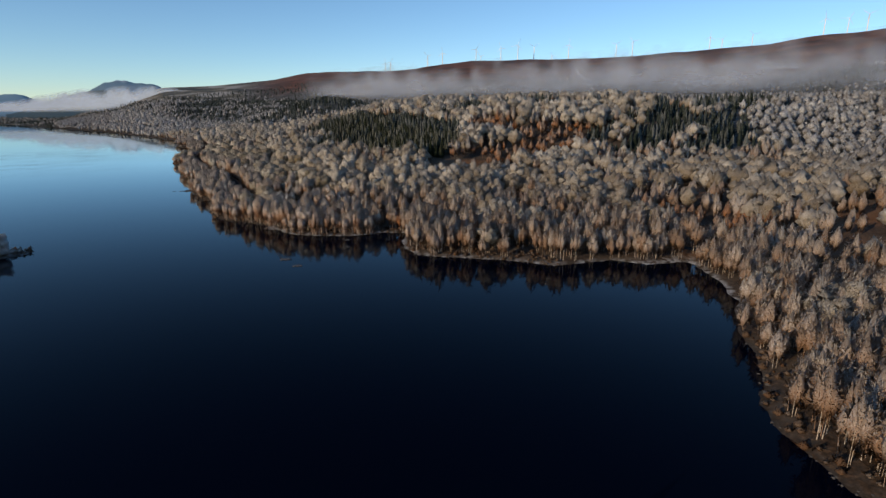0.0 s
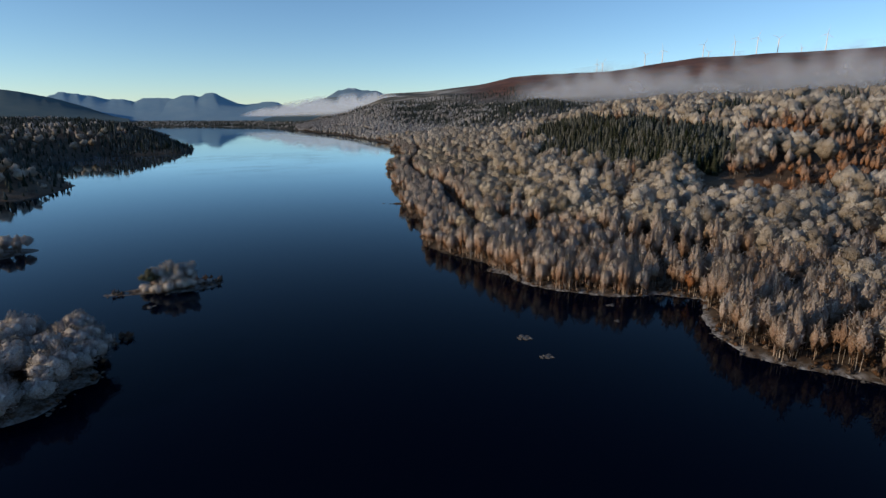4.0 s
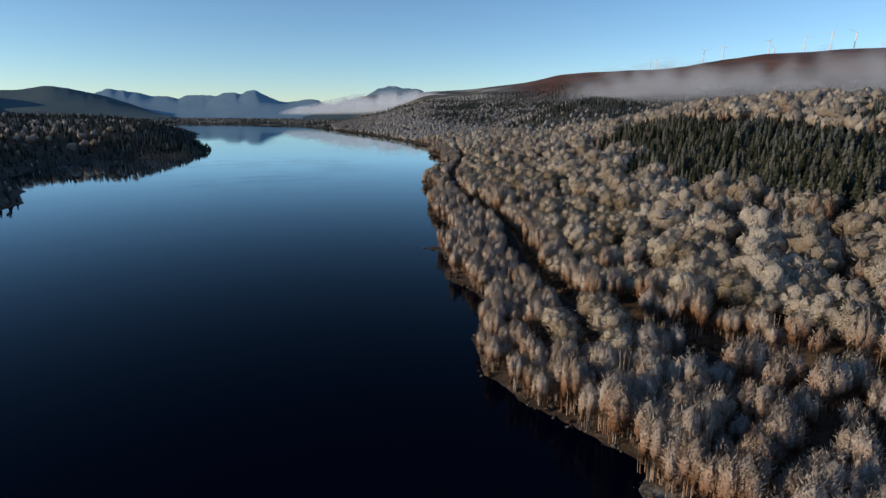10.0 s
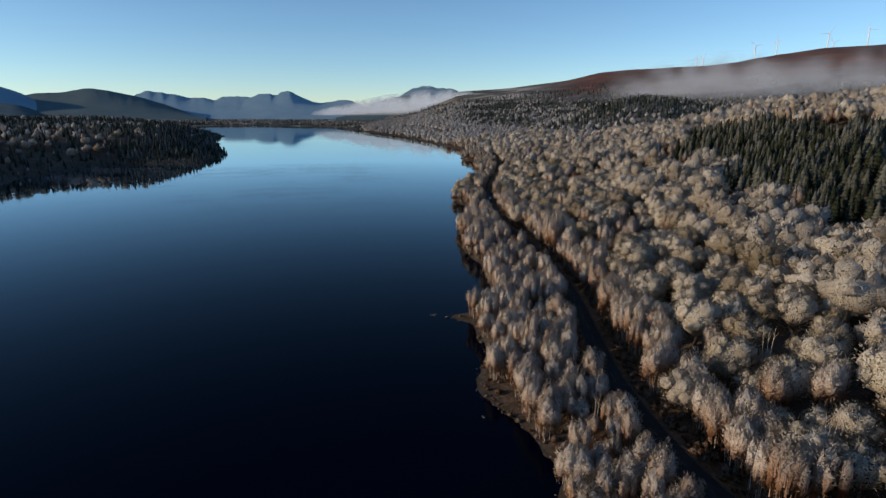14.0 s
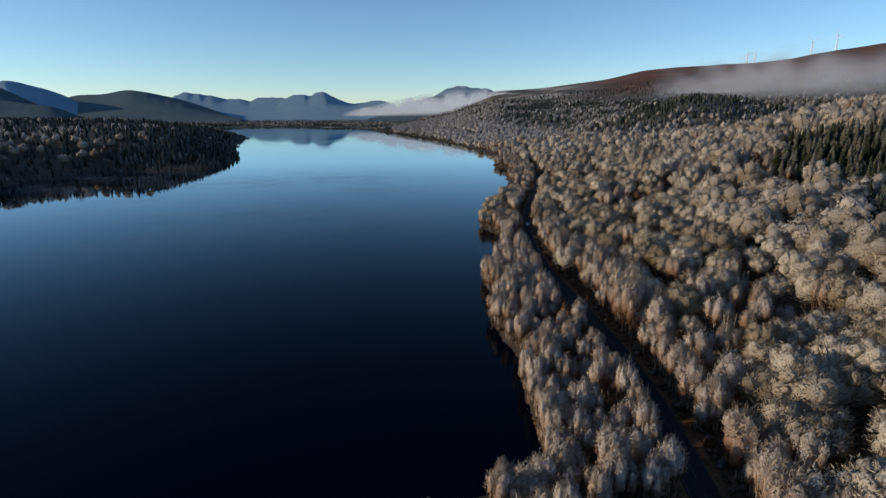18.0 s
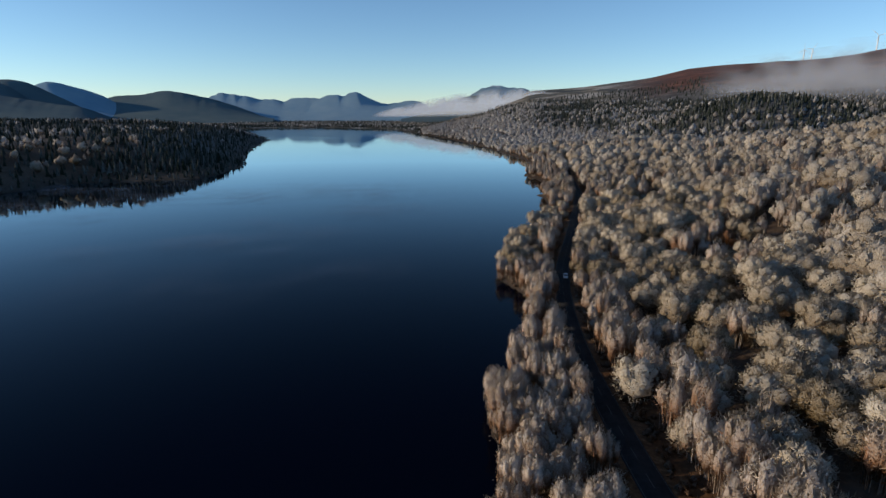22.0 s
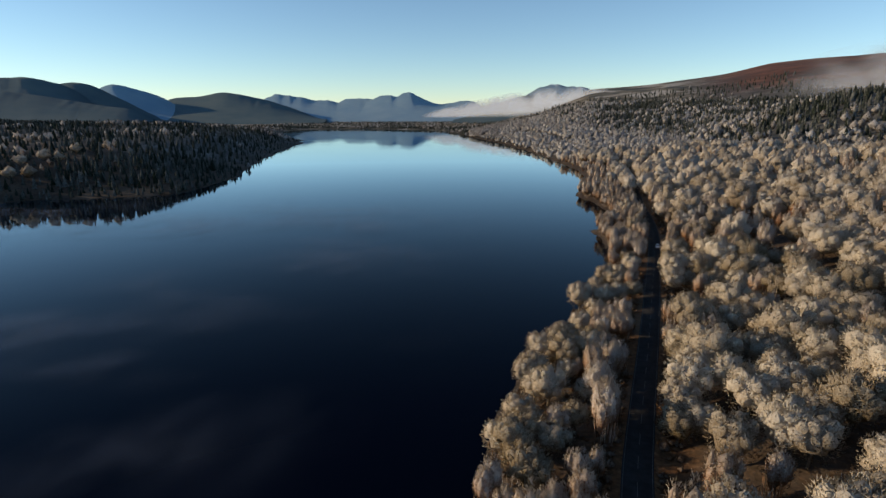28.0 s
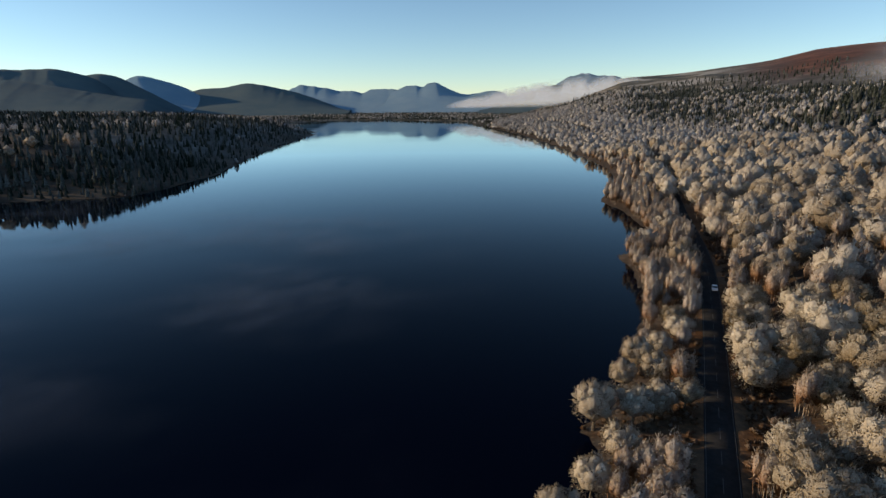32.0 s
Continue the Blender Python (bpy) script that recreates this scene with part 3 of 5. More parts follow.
def twigs(lobes, count, length, width, rise=0.3, frost_from=0.0, hanging=(), fine=True, hull=0.84, white=1.0):
    """A crown of fine frosted twigs standing out of rounded lobes (x, y, z, radius, tall), over a dim closed middle.
    Gives places, triangles, and for each corner the frost, the crown's side and the openness."""
    V, F, K, S, C, base = [], [], [], [], [], 0
    L = np.array([l[:5] for l in lobes], float)
    mid, axes = L[:, :3], np.stack([L[:, 3], L[:, 3], L[:, 3] * L[:, 4]], 1)
    lo, hi = (mid[:, 2] - axes[:, 2]).min(), (mid[:, 2] + axes[:, 2]).max()
    heart = np.array((0, 0, lo * 0.6 + hi * 0.4))

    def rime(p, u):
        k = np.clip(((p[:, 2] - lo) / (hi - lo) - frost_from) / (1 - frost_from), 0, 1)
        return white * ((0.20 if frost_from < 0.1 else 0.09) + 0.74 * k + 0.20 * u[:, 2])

    def facing(p, u):
        w = p - heart
        w = 0.55 * u + 1.1 * w / (np.linalg.norm(w, axis=1)[:, None] + 1e-6)
        return w / (np.linalg.norm(w, axis=1)[:, None] + 1e-6)
    for c, ax in zip(mid, axes):
        cv, cf = (ICO_V, ICO_F) if fine or ax[0] > 2.2 and count > 100 else (OCT_V, OCT_F)
        g = rng.uniform(0, 6.28)
        u = np.stack([cv[:, 0] * math.cos(g) - cv[:, 1] * math.sin(g), cv[:, 0] * math.sin(g) + cv[:, 1] * math.cos(g), cv[:, 2]], 1)
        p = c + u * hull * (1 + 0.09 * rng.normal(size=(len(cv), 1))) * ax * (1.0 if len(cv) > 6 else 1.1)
        # hull frost cut: inner twigs hold less, and the shaded inside is painted in
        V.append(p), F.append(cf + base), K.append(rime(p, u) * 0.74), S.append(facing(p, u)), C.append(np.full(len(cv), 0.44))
        base += len(cv)
    share = (axes[:, 0] * (axes[:, 0] + axes[:, 2])) ** 0.85
    n = count * 3
    at = rng.choice(len(L), n, p=share / share.sum())
    u = unit(n)
    u[:, 2] = u[:, 2] * 0.85 + 0.22
    u /= np.linalg.norm(u, axis=1)[:, None]
    foot = mid[at] + u * axes[at] * rng.uniform(0.70, 0.98, n)[:, None]
    # no twig starts deep inside another lobe
    deep = np.zeros(n, bool)
    for i in range(len(L)):
        deep |= (at != i) & ((((foot - mid[i]) / axes[i]) ** 2).sum(1) < 0.62)
    keep = np.flatnonzero(~deep)[:count]
    foot, u, n = foot[keep], u[keep], len(keep)
    way = u * (1 - rise) + np.array((0, 0, 1.0)) * rise + 0.55 * unit(n)
    way /= np.linalg.norm(way, axis=1)[:, None]
    tip = foot + way * (length * rng.uniform(0.55, 1.45, n))[:, None]
    a = np.cross(way, unit(n))
    a *= (width * rng.uniform(0.6, 1.4, n) / (np.linalg.norm(a, axis=1) + 1e-6))[:, None]
    tri = np.stack([foot + a, foot - a, tip], 1).reshape(-1, 3)
    uu = np.repeat(u, 3, axis=0)
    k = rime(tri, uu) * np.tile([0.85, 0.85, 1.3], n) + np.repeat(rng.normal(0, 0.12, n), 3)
    V.append(tri), F.append(np.arange(3 * n).reshape(-1, 3) + base), K.append(np.clip(k, 0, 1)), S.append(facing(tri, uu)), C.append(np.zeros(3 * n))
    base += 3 * n
    if len(hanging):
        H = np.array(hanging)
        n = len(H)
        g, w = rng.uniform(0, 6.28, n), rng.uniform(0.05, 0.12, n)
        a = np.stack([np.cos(g) * w, np.sin(g) * w, 0 * g], 1)
        foot = H[:, :3]
        tip = foot + np.stack([H[:, 0] * 0.12, H[:, 1] * 0.12, H[:, 3]], 1)
        tri = np.stack([foot + a, foot - a, tip], 1).reshape(-1, 3)
        out = np.repeat(np.stack([H[:, 0], H[:, 1], np.full(n, 0.6)], 1), 3, axis=0)
        V.append(tri), F.append(np.arange(3 * n).reshape(-1, 3) + base), K.append(np.repeat(rng.uniform(0.0, 0.30, n), 3))
        S.append(out / np.linalg.norm(out, axis=1)[:, None]), C.append(np.zeros(3 * n))
    return np.vstack(V), np.vstack(F), np.concatenate(K), np.vstack(S), np.concatenate(C)


def skirt(h, n, wide=2.1):
    """Thin upright brown twigs below the frosted heads."""
    a, d = rng.uniform(0, 6.28, n), wide * np.sqrt(rng.uniform(0.02, 1, n))
    return [(d[i] * math.cos(a[i]), d[i] * math.sin(a[i]), h * rng.uniform(0.03, 0.50), h * rng.uniform(0.14, 0.30)) for i in range(n)]


def limb(p0, p1, r0, r1, sides=5):
    """A tapered limb: places and triangles."""
    p0, p1 = np.array(p0, float), np.array(p1, float)
    w = p1 - p0
    w /= np.linalg.norm(w)
    a = np.cross(w, (0.31, 0.95, 0.05))
    a /= np.linalg.norm(a)
    b = np.cross(w, a)
    t = np.arange(sides) * 2 * math.pi / sides
    ring = np.cos(t)[:, None] * a + np.sin(t)[:, None] * b
    v = np.vstack([p0 + ring * r0, p1 + ring * r1])
    i = np.arange(sides)
    j = (i + 1) % sides
    return v, np.vstack([np.stack([i, j, j + sides], 1), np.stack([i, j + sides, i + sides], 1)])


def joined(parts):
    V, F, base = [], [], 0
    for v, f in parts:
        V.append(v), F.append(f + base)
        base += len(v)
    return np.vstack(V), np.vstack(F)


def birch_lobes(h, n):
    """Upright plumes side by side that reach low down, the tallest in the middle."""
    out = [(0, 0, h * 0.52, 1.9, 0.41 * h / 1.9)]
    for i in range(n - 1):
        a, d = i * 2.4 + rng.uniform(-0.5, 0.5), rng.uniform(1.1, 2.4)
        r, top = rng.uniform(0.95, 1.4), h * rng.uniform(0.66, 0.93) - 0.3 * d
        low = h * rng.uniform(0.12, 0.34)
        out.append((d * math.cos(a), d * math.sin(a), (low + top) / 2, r, (top - low) / 2 / r))
    return out


def oak_lobes(h, n):
    """A broad dome that hangs low, with small rounded heads all over it."""
    out = [(0, 0, h * 0.46, h * 0.40, 0.94)]
    for i in range(n - 1):
        a, e = i * 2.4 + rng.uniform(-0.4, 0.4), math.asin(-0.25 + 1.2 * (i + rng.uniform(0, 1)) / (n - 1))
        d = h * rng.uniform(0.24, 0.31)
        r = h * rng.uniform(0.10, 0.15) * math.sqrt(18 / (n + 2))
        out.append((d * math.cos(a) * math.cos(e), d * math.sin(a) * math.cos(e), h * 0.50 + 0.92 * d * math.sin(e), r, rng.uniform(0.9, 1.25)))
    return out


def birch_trunk(h, stems=2, sides=5):
    parts = []
    for _ in range(stems):
        a, lean = rng.uniform(0, 6.28), rng.uniform(0.1, 0.7)
        b = np.array((0.8 * math.cos(a), 0.8 * math.sin(a), 0)) * rng.uniform(0.2, 1.4)
        m, t = b + np.array((lean * 0.4 * math.cos(a), lean * 0.4 * math.sin(a), h * 0.5)), b + np.array((lean * math.cos(a), lean * math.sin(a), h * 0.70))
        parts += [limb(b, m, 0.11, 0.07, sides), limb(m, t, 0.07, 0.02, sides)]
        if sides > 4:
            for k in range(2):
                s, g = m + (t - m) * rng.uniform(0, 0.6), rng.uniform(0, 6.28)
                parts.append(limb(s, s + np.array((0.8 * math.cos(g), 0.8 * math.sin(g), 1.3)), 0.04, 0.015, 4))
    return joined(parts)


def oak_trunk(h, sides=6):
    fork = np.array((rng.normal(0, 0.2), rng.normal(0, 0.2), h * 0.3))
    parts = [limb((0, 0, 0), fork, 0.36, 0.27, sides)]
    for i in range(5):
        g, d = i * 1.256 + rng.uniform(-0.3, 0.3), h * rng.uniform(0.2, 0.3)
        e = fork + np.array((d * math.cos(g), d * math.sin(g), h * rng.uniform(0.25, 0.42)))
        parts.append(limb(fork, e, 0.17, 0.05, 4))
        parts.append(limb(fork * 0.4 + e * 0.6, e + np.array((math.cos(g + 1), math.sin(g + 1), 1.0)) * h * 0.08, 0.08, 0.02, 4))
    return joined(parts)


def spruce_crown(h, tiers, sides, frayed):
    V, F, K, base = [], [], [], 0
    for i in range(tiers):
        k = i / tiers
        z0, z1 = h * (0.06 + 0.86 * k), h * (0.06 + 0.86 * (k + 1.75 / tiers))
        r = h * 0.215 * (1 - k) ** 0.8 + 0.15
        t = np.arange(sides) * 2 * math.pi / sides + rng.uniform(0, 6)
        rr = r * (1 + frayed * rng.uniform(-1, 1, sides))
        ring = np.stack([rr * np.cos(t), rr * np.sin(t), z0 - 0.12 * r + rng.normal(0, 0.03 * h / tiers, sides)], 1)
        V.append(np.vstack([ring, [(0, 0, min(z1, h))]]))
        a = np.arange(sides)
        F.append(np.stack([a, (a + 1) % sides, np.full(sides, sides)], 1) + base)
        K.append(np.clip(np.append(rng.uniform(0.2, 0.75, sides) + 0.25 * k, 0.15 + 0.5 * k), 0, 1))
        base += sides + 1
        n = sides
        if frayed > 0.25:
            g = rng.uniform(0, 6.28, n)
            q = np.stack([np.cos(g), np.sin(g), 0 * g], 1)
            s = np.stack([-np.sin(g), np.cos(g), 0 * g], 1) * h * 0.016
            m = q * (r * 0.75) + (0, 0, z0 + 0.08 * h / tiers)
            V.append(np.stack([m + s, m - s, q * r * 1.22 + np.array((0, 0, z0 - 0.1 * r))], 1).reshape(-1, 3))
            F.append(np.arange(3 * n).reshape(-1, 3) + base)
            K.append(np.tile([0.2, 0.2, 0.8], n))
            base += 3 * n
    V = np.vstack(V)
    S = V * (1, 1, 0)
    S = S / (np.linalg.norm(S, axis=1)[:, None] + 1e-3) + (0, 0, 0.45)
    return V, np.vstack(F), np.concatenate(K), S / np.linalg.norm(S, axis=1)[:, None], np.zeros(len(V))


# kinds: near forms (crown, trunk), middle and far forms
NEAR = {
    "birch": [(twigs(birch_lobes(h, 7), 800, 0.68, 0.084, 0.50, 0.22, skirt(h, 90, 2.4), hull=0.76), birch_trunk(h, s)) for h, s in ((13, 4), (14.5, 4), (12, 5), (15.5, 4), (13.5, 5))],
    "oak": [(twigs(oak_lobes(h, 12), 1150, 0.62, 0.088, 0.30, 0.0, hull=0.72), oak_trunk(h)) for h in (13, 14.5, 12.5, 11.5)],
    "russet": [(twigs(birch_lobes(h, 6), 620, 0.66, 0.075, 0.55, 0.4, skirt(h, 60), hull=0.74), birch_trunk(h, 3)) for h in (10, 12, 8.5)],
}
MIDDLE = {
    "birch": [(twigs(birch_lobes(h, 5), 215, 0.9, 0.13, 0.45, 0.2, skirt(h, 12), False, 0.80), birch_trunk(h, 2, 3)) for h in (13, 14.5, 12)],
    "oak": [(twigs(oak_lobes(h, 8), 270, 0.9, 0.16, 0.3, 0.0, (), False, 0.80), limb((0, 0, 0), (0, 0, h * 0.4), 0.3, 0.2)) for h in (14, 15.5, 13)],
    "russet": [(twigs(birch_lobes(h, 4), 150, 0.9, 0.13, 0.5, 0.4, skirt(h, 10), False, 0.80), birch_trunk(h, 1, 3)) for h in (10, 12)],
    "spruce": [(spruce_crown(h, 7, 8, 0.34), limb((0, 0, 0), (0, 0, h * 0.4), 0.2, 0.12)) for h in (12, 14.5, 13, 10)],
}
FAR = {
    "birch": [twigs(birch_lobes(h, 3), 36, 1.1, 0.34, 0.45, 0.2, (), False, 0.90, 1.05) for h in (13, 14, 12)],
    "oak": [twigs(oak_lobes(h, 4), 36, 1.1, 0.40, 0.3, 0.0, (), False, 0.90, 1.05) for h in (14.5, 16)],
    "russet": [twigs(birch_lobes(h, 3), 36, 1.1, 0.3, 0.45, 0.3, (), False, 0.90, 1.05) for h in (10, 12)],
    "spruce": [spruce_crown(h, 4, 6, 0.25) for h in (12, 14.5, 13)],
}
DISTANT = {
    "birch": [twigs([(0, 0, 5.0, 4.4, 1.1)], 8, 2.0, 0.8, 0.4, 0, (), False, 0.95, 0.95) for _ in range(3)],
    "oak": [twigs([(0, 0, 4.5, 5.2, 0.95)], 8, 2.0, 0.9, 0.3, 0, (), False, 0.95, 0.95) for _ in range(2)],
    "russet": [twigs([(0, 0, 5, 3.6, 1.2)], 8, 2.0, 0.8, 0.4, 0, (), False, 0.95, 0.95) for _ in range(2)],
    "spruce": [spruce_crown(h, 2, 5, 0.2) for h in (12, 14)],
}
CROWN_MAT = {"birch": M_BIRCH, "oak": M_OAK, "russet": M_RUSSET, "spruce": M_SPRUCE}
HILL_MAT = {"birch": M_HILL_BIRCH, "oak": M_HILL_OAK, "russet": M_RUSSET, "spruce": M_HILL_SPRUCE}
BARK_MAT = {"birch": M_BARK_BIRCH, "oak": M_BARK_OAK, "russet": M_BARK_BIRCH, "spruce": M_BARK_OAK}
LABEL = {"birch": "slender bare birch tree white with hoar frost", "oak": "broad rounded oak tree thick with hoar frost",
         "russet": "small russet birch tree lightly touched with frost", "spruce": "tall dark green spruce tree dusted with frost"}

SPRUCE_RING = [(187, 354), (160, 400), (153, 440), (154, 480), (165, 517), (148, 556), (162, 580), (186, 602), (190, 650), (177, 678), (216, 735), (250, 790), (282, 740), (298, 642), (297, 525), (280, 450), (233, 385)]
SPRUCES = [(470, 330, 130, 45), (640, 470, 200, 110), (345, 570, 45, 55), (430, 500, 60, 60), (520, 1540, 170, 150), (-330, 1000, 75, 190), (-420, 1250, 90, 200), (-560, 1500, 140, 160)]


def in_spruces(x, y):
    strips = fbm((x + 0.5 * y) / 90, (y - 0.3 * x) / 22, 55, 2) < 0.42
    return (zone(x, y, SPRUCES) > 0.5) & (strips | (x < 0)) | inside(x + 6 * vnoise(x / 15, y / 15, 52), y + 6 * vnoise(x / 15, y / 15, 53), SPRUCE_RING)


OAKS = [(-120, 186, 44, 40), (48, 800, 22, 46), (24, 712, 13, 36), (30, 740, 14, 14), (42, 322, 22, 14), (85, 760, 28, 90), (75, 640, 18, 60), (95, 560, 30, 60), (100, 450, 36, 50)]
RUSSETS = [(295, 432, 30, 40), (335, 360, 48, 36), (250, 338, 52, 26), (235, 130, 22, 40)]


def scatter(x0, x1, y0, y1, step):
    """Uneven places on a jittered grid."""
    ax, ay = np.arange(x0, x1, step), np.arange(y0, y1, step)
    X, Y = np.meshgrid(ax, ay)
    X, Y = X.ravel(), Y.ravel()
    return X + rng.uniform(-0.48, 0.48, len(X)) * step, Y + rng.uniform(-0.48, 0.48, len(Y)) * step


def shot_dist(x, y):
    """Distance from the strip of loch and shore along which the wood is seen closest."""
    return line_dist(x, y, [(-30, -40), (-15, 150), (5, 360), (20, 560), (35, 700), (48, 790)])


def plant(step, near, far, box, keep=1.0, only=None):
    x, y = scatter(*box, step)
    s = shot_dist(x, y)
    d = land_dist(x, y)
    ok = (s >= near) & (s < far) & (d > 1.5) & (line_dist(x, y, ROAD) > np.where(y > 560, 4.9, 5.8)) & (rng.uniform(size=len(x)) < keep)
    small = np.zeros(len(x), bool)
    for cx, cy, a, b, turn, top in ISLANDS:
        if top < 2.4:
            small |= np.hypot((x - cx) / (a + 1.5), (y - cy) / (b + 1.5)) < 1
    small |= (x < 9) & (x > -60) & (y > 420) & (y < 462) | (x < 14.5) & (x > -60) & (y > 372) & (y < 398)
    heath = zone(x, y, HEATHS)
    thin = rng.uniform(size=len(x))
    ok &= (zone(x, y, [(100, 242, 22, 9)]) < 0.5) & ((line_dist(x, y, ROAD) > 9) | (y < 285) | (y > 345))
    ok &= ~small & (thin > 0.86 * heath)
    ok &= (fbm(x / 30, y / 30, 71, 2) > np.where((x > 60) & (y < 330), -0.8, -0.95)) | (s > 700) | (x < -60)
    ok &= ~((y < 78) & (x > 0) & (d < 5) & (thin < 0.6))
    moor = np.hypot(x, y)
    ok &= ~((np.degrees(np.arctan2(x, y)) > -4) & (moor > 1700 + 300 * vnoise(x / 200, y / 200, 73)) & (height(x, y) > 95))
    x, y = x[ok], y[ok]
    kind = np.where(vnoise(x / 45, y / 45, 81) + 0.5 * rng.normal(size=len(x)) + 0.55 * smooth(40, 20, land_dist(x, y)) - 0.1 > 0, "birch", "oak")
    kind = np.where((zone(x, y, OAKS) > 0.5) & (rng.uniform(size=len(x)) < 0.85), "oak", kind)
    strip = (land_dist(x, y) < np.where(y < 240, 40, 24)) & (x < np.where(y < 240, 210, np.where(y > 780, 115, 75))) & (zone(x, y, OAKS) < 0.5) | (line_dist(x, y, ROAD) < 15) & (x > 50) & (y < 640)
    kind = np.where(strip & (rng.uniform(size=len(x)) < 0.85), "birch", kind)
    kind = np.where((kind == "birch") & (rng.uniform(size=len(x)) < 0.05), "russet", kind)
    kind = np.where(zone(x, y, RUSSETS) > 0.5, "russet", kind)
    kind = np.where(in_spruces(x, y), "spruce", kind)
    west = (x < -230) & (rng.uniform(size=len(x)) < 0.85 + 0.4 * vnoise(x / 120, y / 120, 83))
    kind = np.where(west, "spruce", kind)
    dusky = (y > 950) & (rng.uniform(size=len(x)) < (0.72 + 0.45 * vnoise(x / 110, y / 110, 85)) * smooth(210, 360, x + 0.25 * np.clip(y - 1300, 0, 2000)))
    kind = np.where(dusky, "spruce", kind)
    if only == 'birch':
        m = strip & (kind == 'birch')
        x, y, kind = x[m], y[m], kind[m]
    elif only == 'spruce':
        m = in_spruces(x, y) & (fbm(x / 40, y / 40, 54, 2) > -0.75)
        x, y, kind = x[m], y[m], kind[m]
    elif only == 'rest':
        m = ~in_spruces(x, y)
        x, y, kind = x[m], y[m], kind[m]
    return x, y, height(x, y) - 0.1, kind


def low_wood(x, y):
    """Trees between the road and the water stay lower."""
    return 1 - 0.22 * smooth(30, 18, land_dist(x, y)) * (np.asarray(x) < 120) * (np.asarray(y) > 300) - 0.3 * (np.asarray(x) < -250)


def stuff_mesh(name, forms, x, y, z, mat, low=0.68, high=1.22):
    """Many trees of one kind in one mesh; forms: arrays of places, triangles and frost."""
    V, F, K, T, S, C, base = [], [], [], [], [], [], 0
    pick = rng.integers(0, len(forms), len(x))
    for i, form in enumerate(forms):
        v, f = form[0], form[1]
        k = form[2] if len(form) > 2 else np.zeros(len(v))
        m = pick == i
        n = int(m.sum())
        if not n:
            continue
        g, s, tall = rng.uniform(0, 6.28, n), rng.uniform(low, high, n) * low_wood(x[m], y[m]), rng.uniform(0.9, 1.12, n)
        c, sn = np.cos(g) * s, np.sin(g) * s
        px = v[None, :, 0] * c[:, None] - v[None, :, 1] * sn[:, None] + x[m][:, None]
        py = v[None, :, 0] * sn[:, None] + v[None, :, 1] * c[:, None] + y[m][:, None]
        pz = v[None, :, 2] * (s * tall)[:, None] + z[m][:, None]
        V.append(np.stack([px, py, pz], -1).reshape(-1, 3))
        F.append((f[None] + (np.arange(n) * len(v))[:, None, None]).reshape(-1, 3) + base)
        # less frost on the southern shore and islands, partly to paint their shade
        light = 1 - 0.28 * smooth(300, 230, y[m]) * (x[m] > -20) - 0.2 * (x[m] < -60)
        K.append((light[:, None] * k[None, :]).ravel())
        if len(form) > 4:
            C.append(np.tile(form[4], n))
        if len(form) > 3:
            q = form[3]
            S.append(np.stack([q[None, :, 0] * np.cos(g)[:, None] - q[None, :, 1] * np.sin(g)[:, None], q[None, :, 0] * np.sin(g)[:, None] + q[None, :, 1] * np.cos(g)[:, None], np.tile(q[:, 2], (n, 1))], -1).reshape(-1, 3))
        T.append(np.repeat(rng.uniform(0, 1, n), len(v)))
        base += n * len(v)
    values = {"frost": np.concatenate(K), "tone": np.concatenate(T)}
    if S:
        values["side"] = np.vstack(S)
    if C:
        values["gaps"] = np.concatenate(C)
    return mesh_from(name, np.vstack(V), np.vstack(F), mat, values)


def one_tree(kind, form):
    crown, trunk = form
    root = tagged(new(kind + "_tree"), LABEL[kind], "tree", kind + " trees on the loch shore")
    child("trunk", mesh_from(kind + "_trunk", *trunk, BARK_MAT[kind]), root)
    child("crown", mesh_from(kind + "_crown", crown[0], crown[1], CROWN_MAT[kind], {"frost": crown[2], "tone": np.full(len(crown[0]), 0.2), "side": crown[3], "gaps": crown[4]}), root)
    return root


def both(a, b):
    return tuple(np.concatenate(p) for p in zip(a, b))


near_trees = both(plant(8.3, 0, 90, (-150, 150, -60, 900), 0.96), plant(4.4, 0, 90, (-10, 150, -60, 900), 1.0, "birch"))
mid_trees = both(plant(8.0, 90, 240, (-260, 290, -160, 1060), 0.95, "rest"), plant(4.7, 90, 240, (-20, 320, 200, 1060), 1.0, "spruce"))
far_trees = both(plant(9.4, 240, 560, (-560, 640, -280, 1380), 1.0, "rest"), plant(6.4, 240, 560, (-560, 640, -280, 1380), 1.0, "spruce"))
island = near_trees[0] < -60
ix, iy = scatter(-275, -60, 130, 350, 5.4)
im = (land_dist(ix, iy) > 0.6) & (np.minimum(np.hypot((ix + 120) / 46, (iy - 186) / 42), np.hypot((ix + 215) / 50, (iy - 320) / 30)) < 1)
ix, iy = ix[im], iy[im]
island_trees = ix, iy, height(ix, iy) - 0.1, np.where(rng.uniform(size=len(ix)) < 0.6, "oak", "birch")
mid_trees = tuple(p[~((mid_trees[0] > -275) & (mid_trees[0] < -60) & (mid_trees[1] > 120) & (mid_trees[1] < 350))] for p in mid_trees)
mid_trees = both(mid_trees, plant(6.2, 90, 240, (60, 300, -100, 300), 1.0, "birch"))
mid_trees = both(mid_trees, plant(5.4, 90, 300, (0, 125, 780, 1090), 1.0, "birch"))
near_trees = tuple(p[~island] for p in near_trees)
# a group of broad oaks between the road and the water
gx, gy = np.array([22, 27, 23, 30, 33, 28, 25, 31, 36, 41.0]), np.array([700, 711, 722, 736, 728, 690, 680, 748, 757, 766.0])
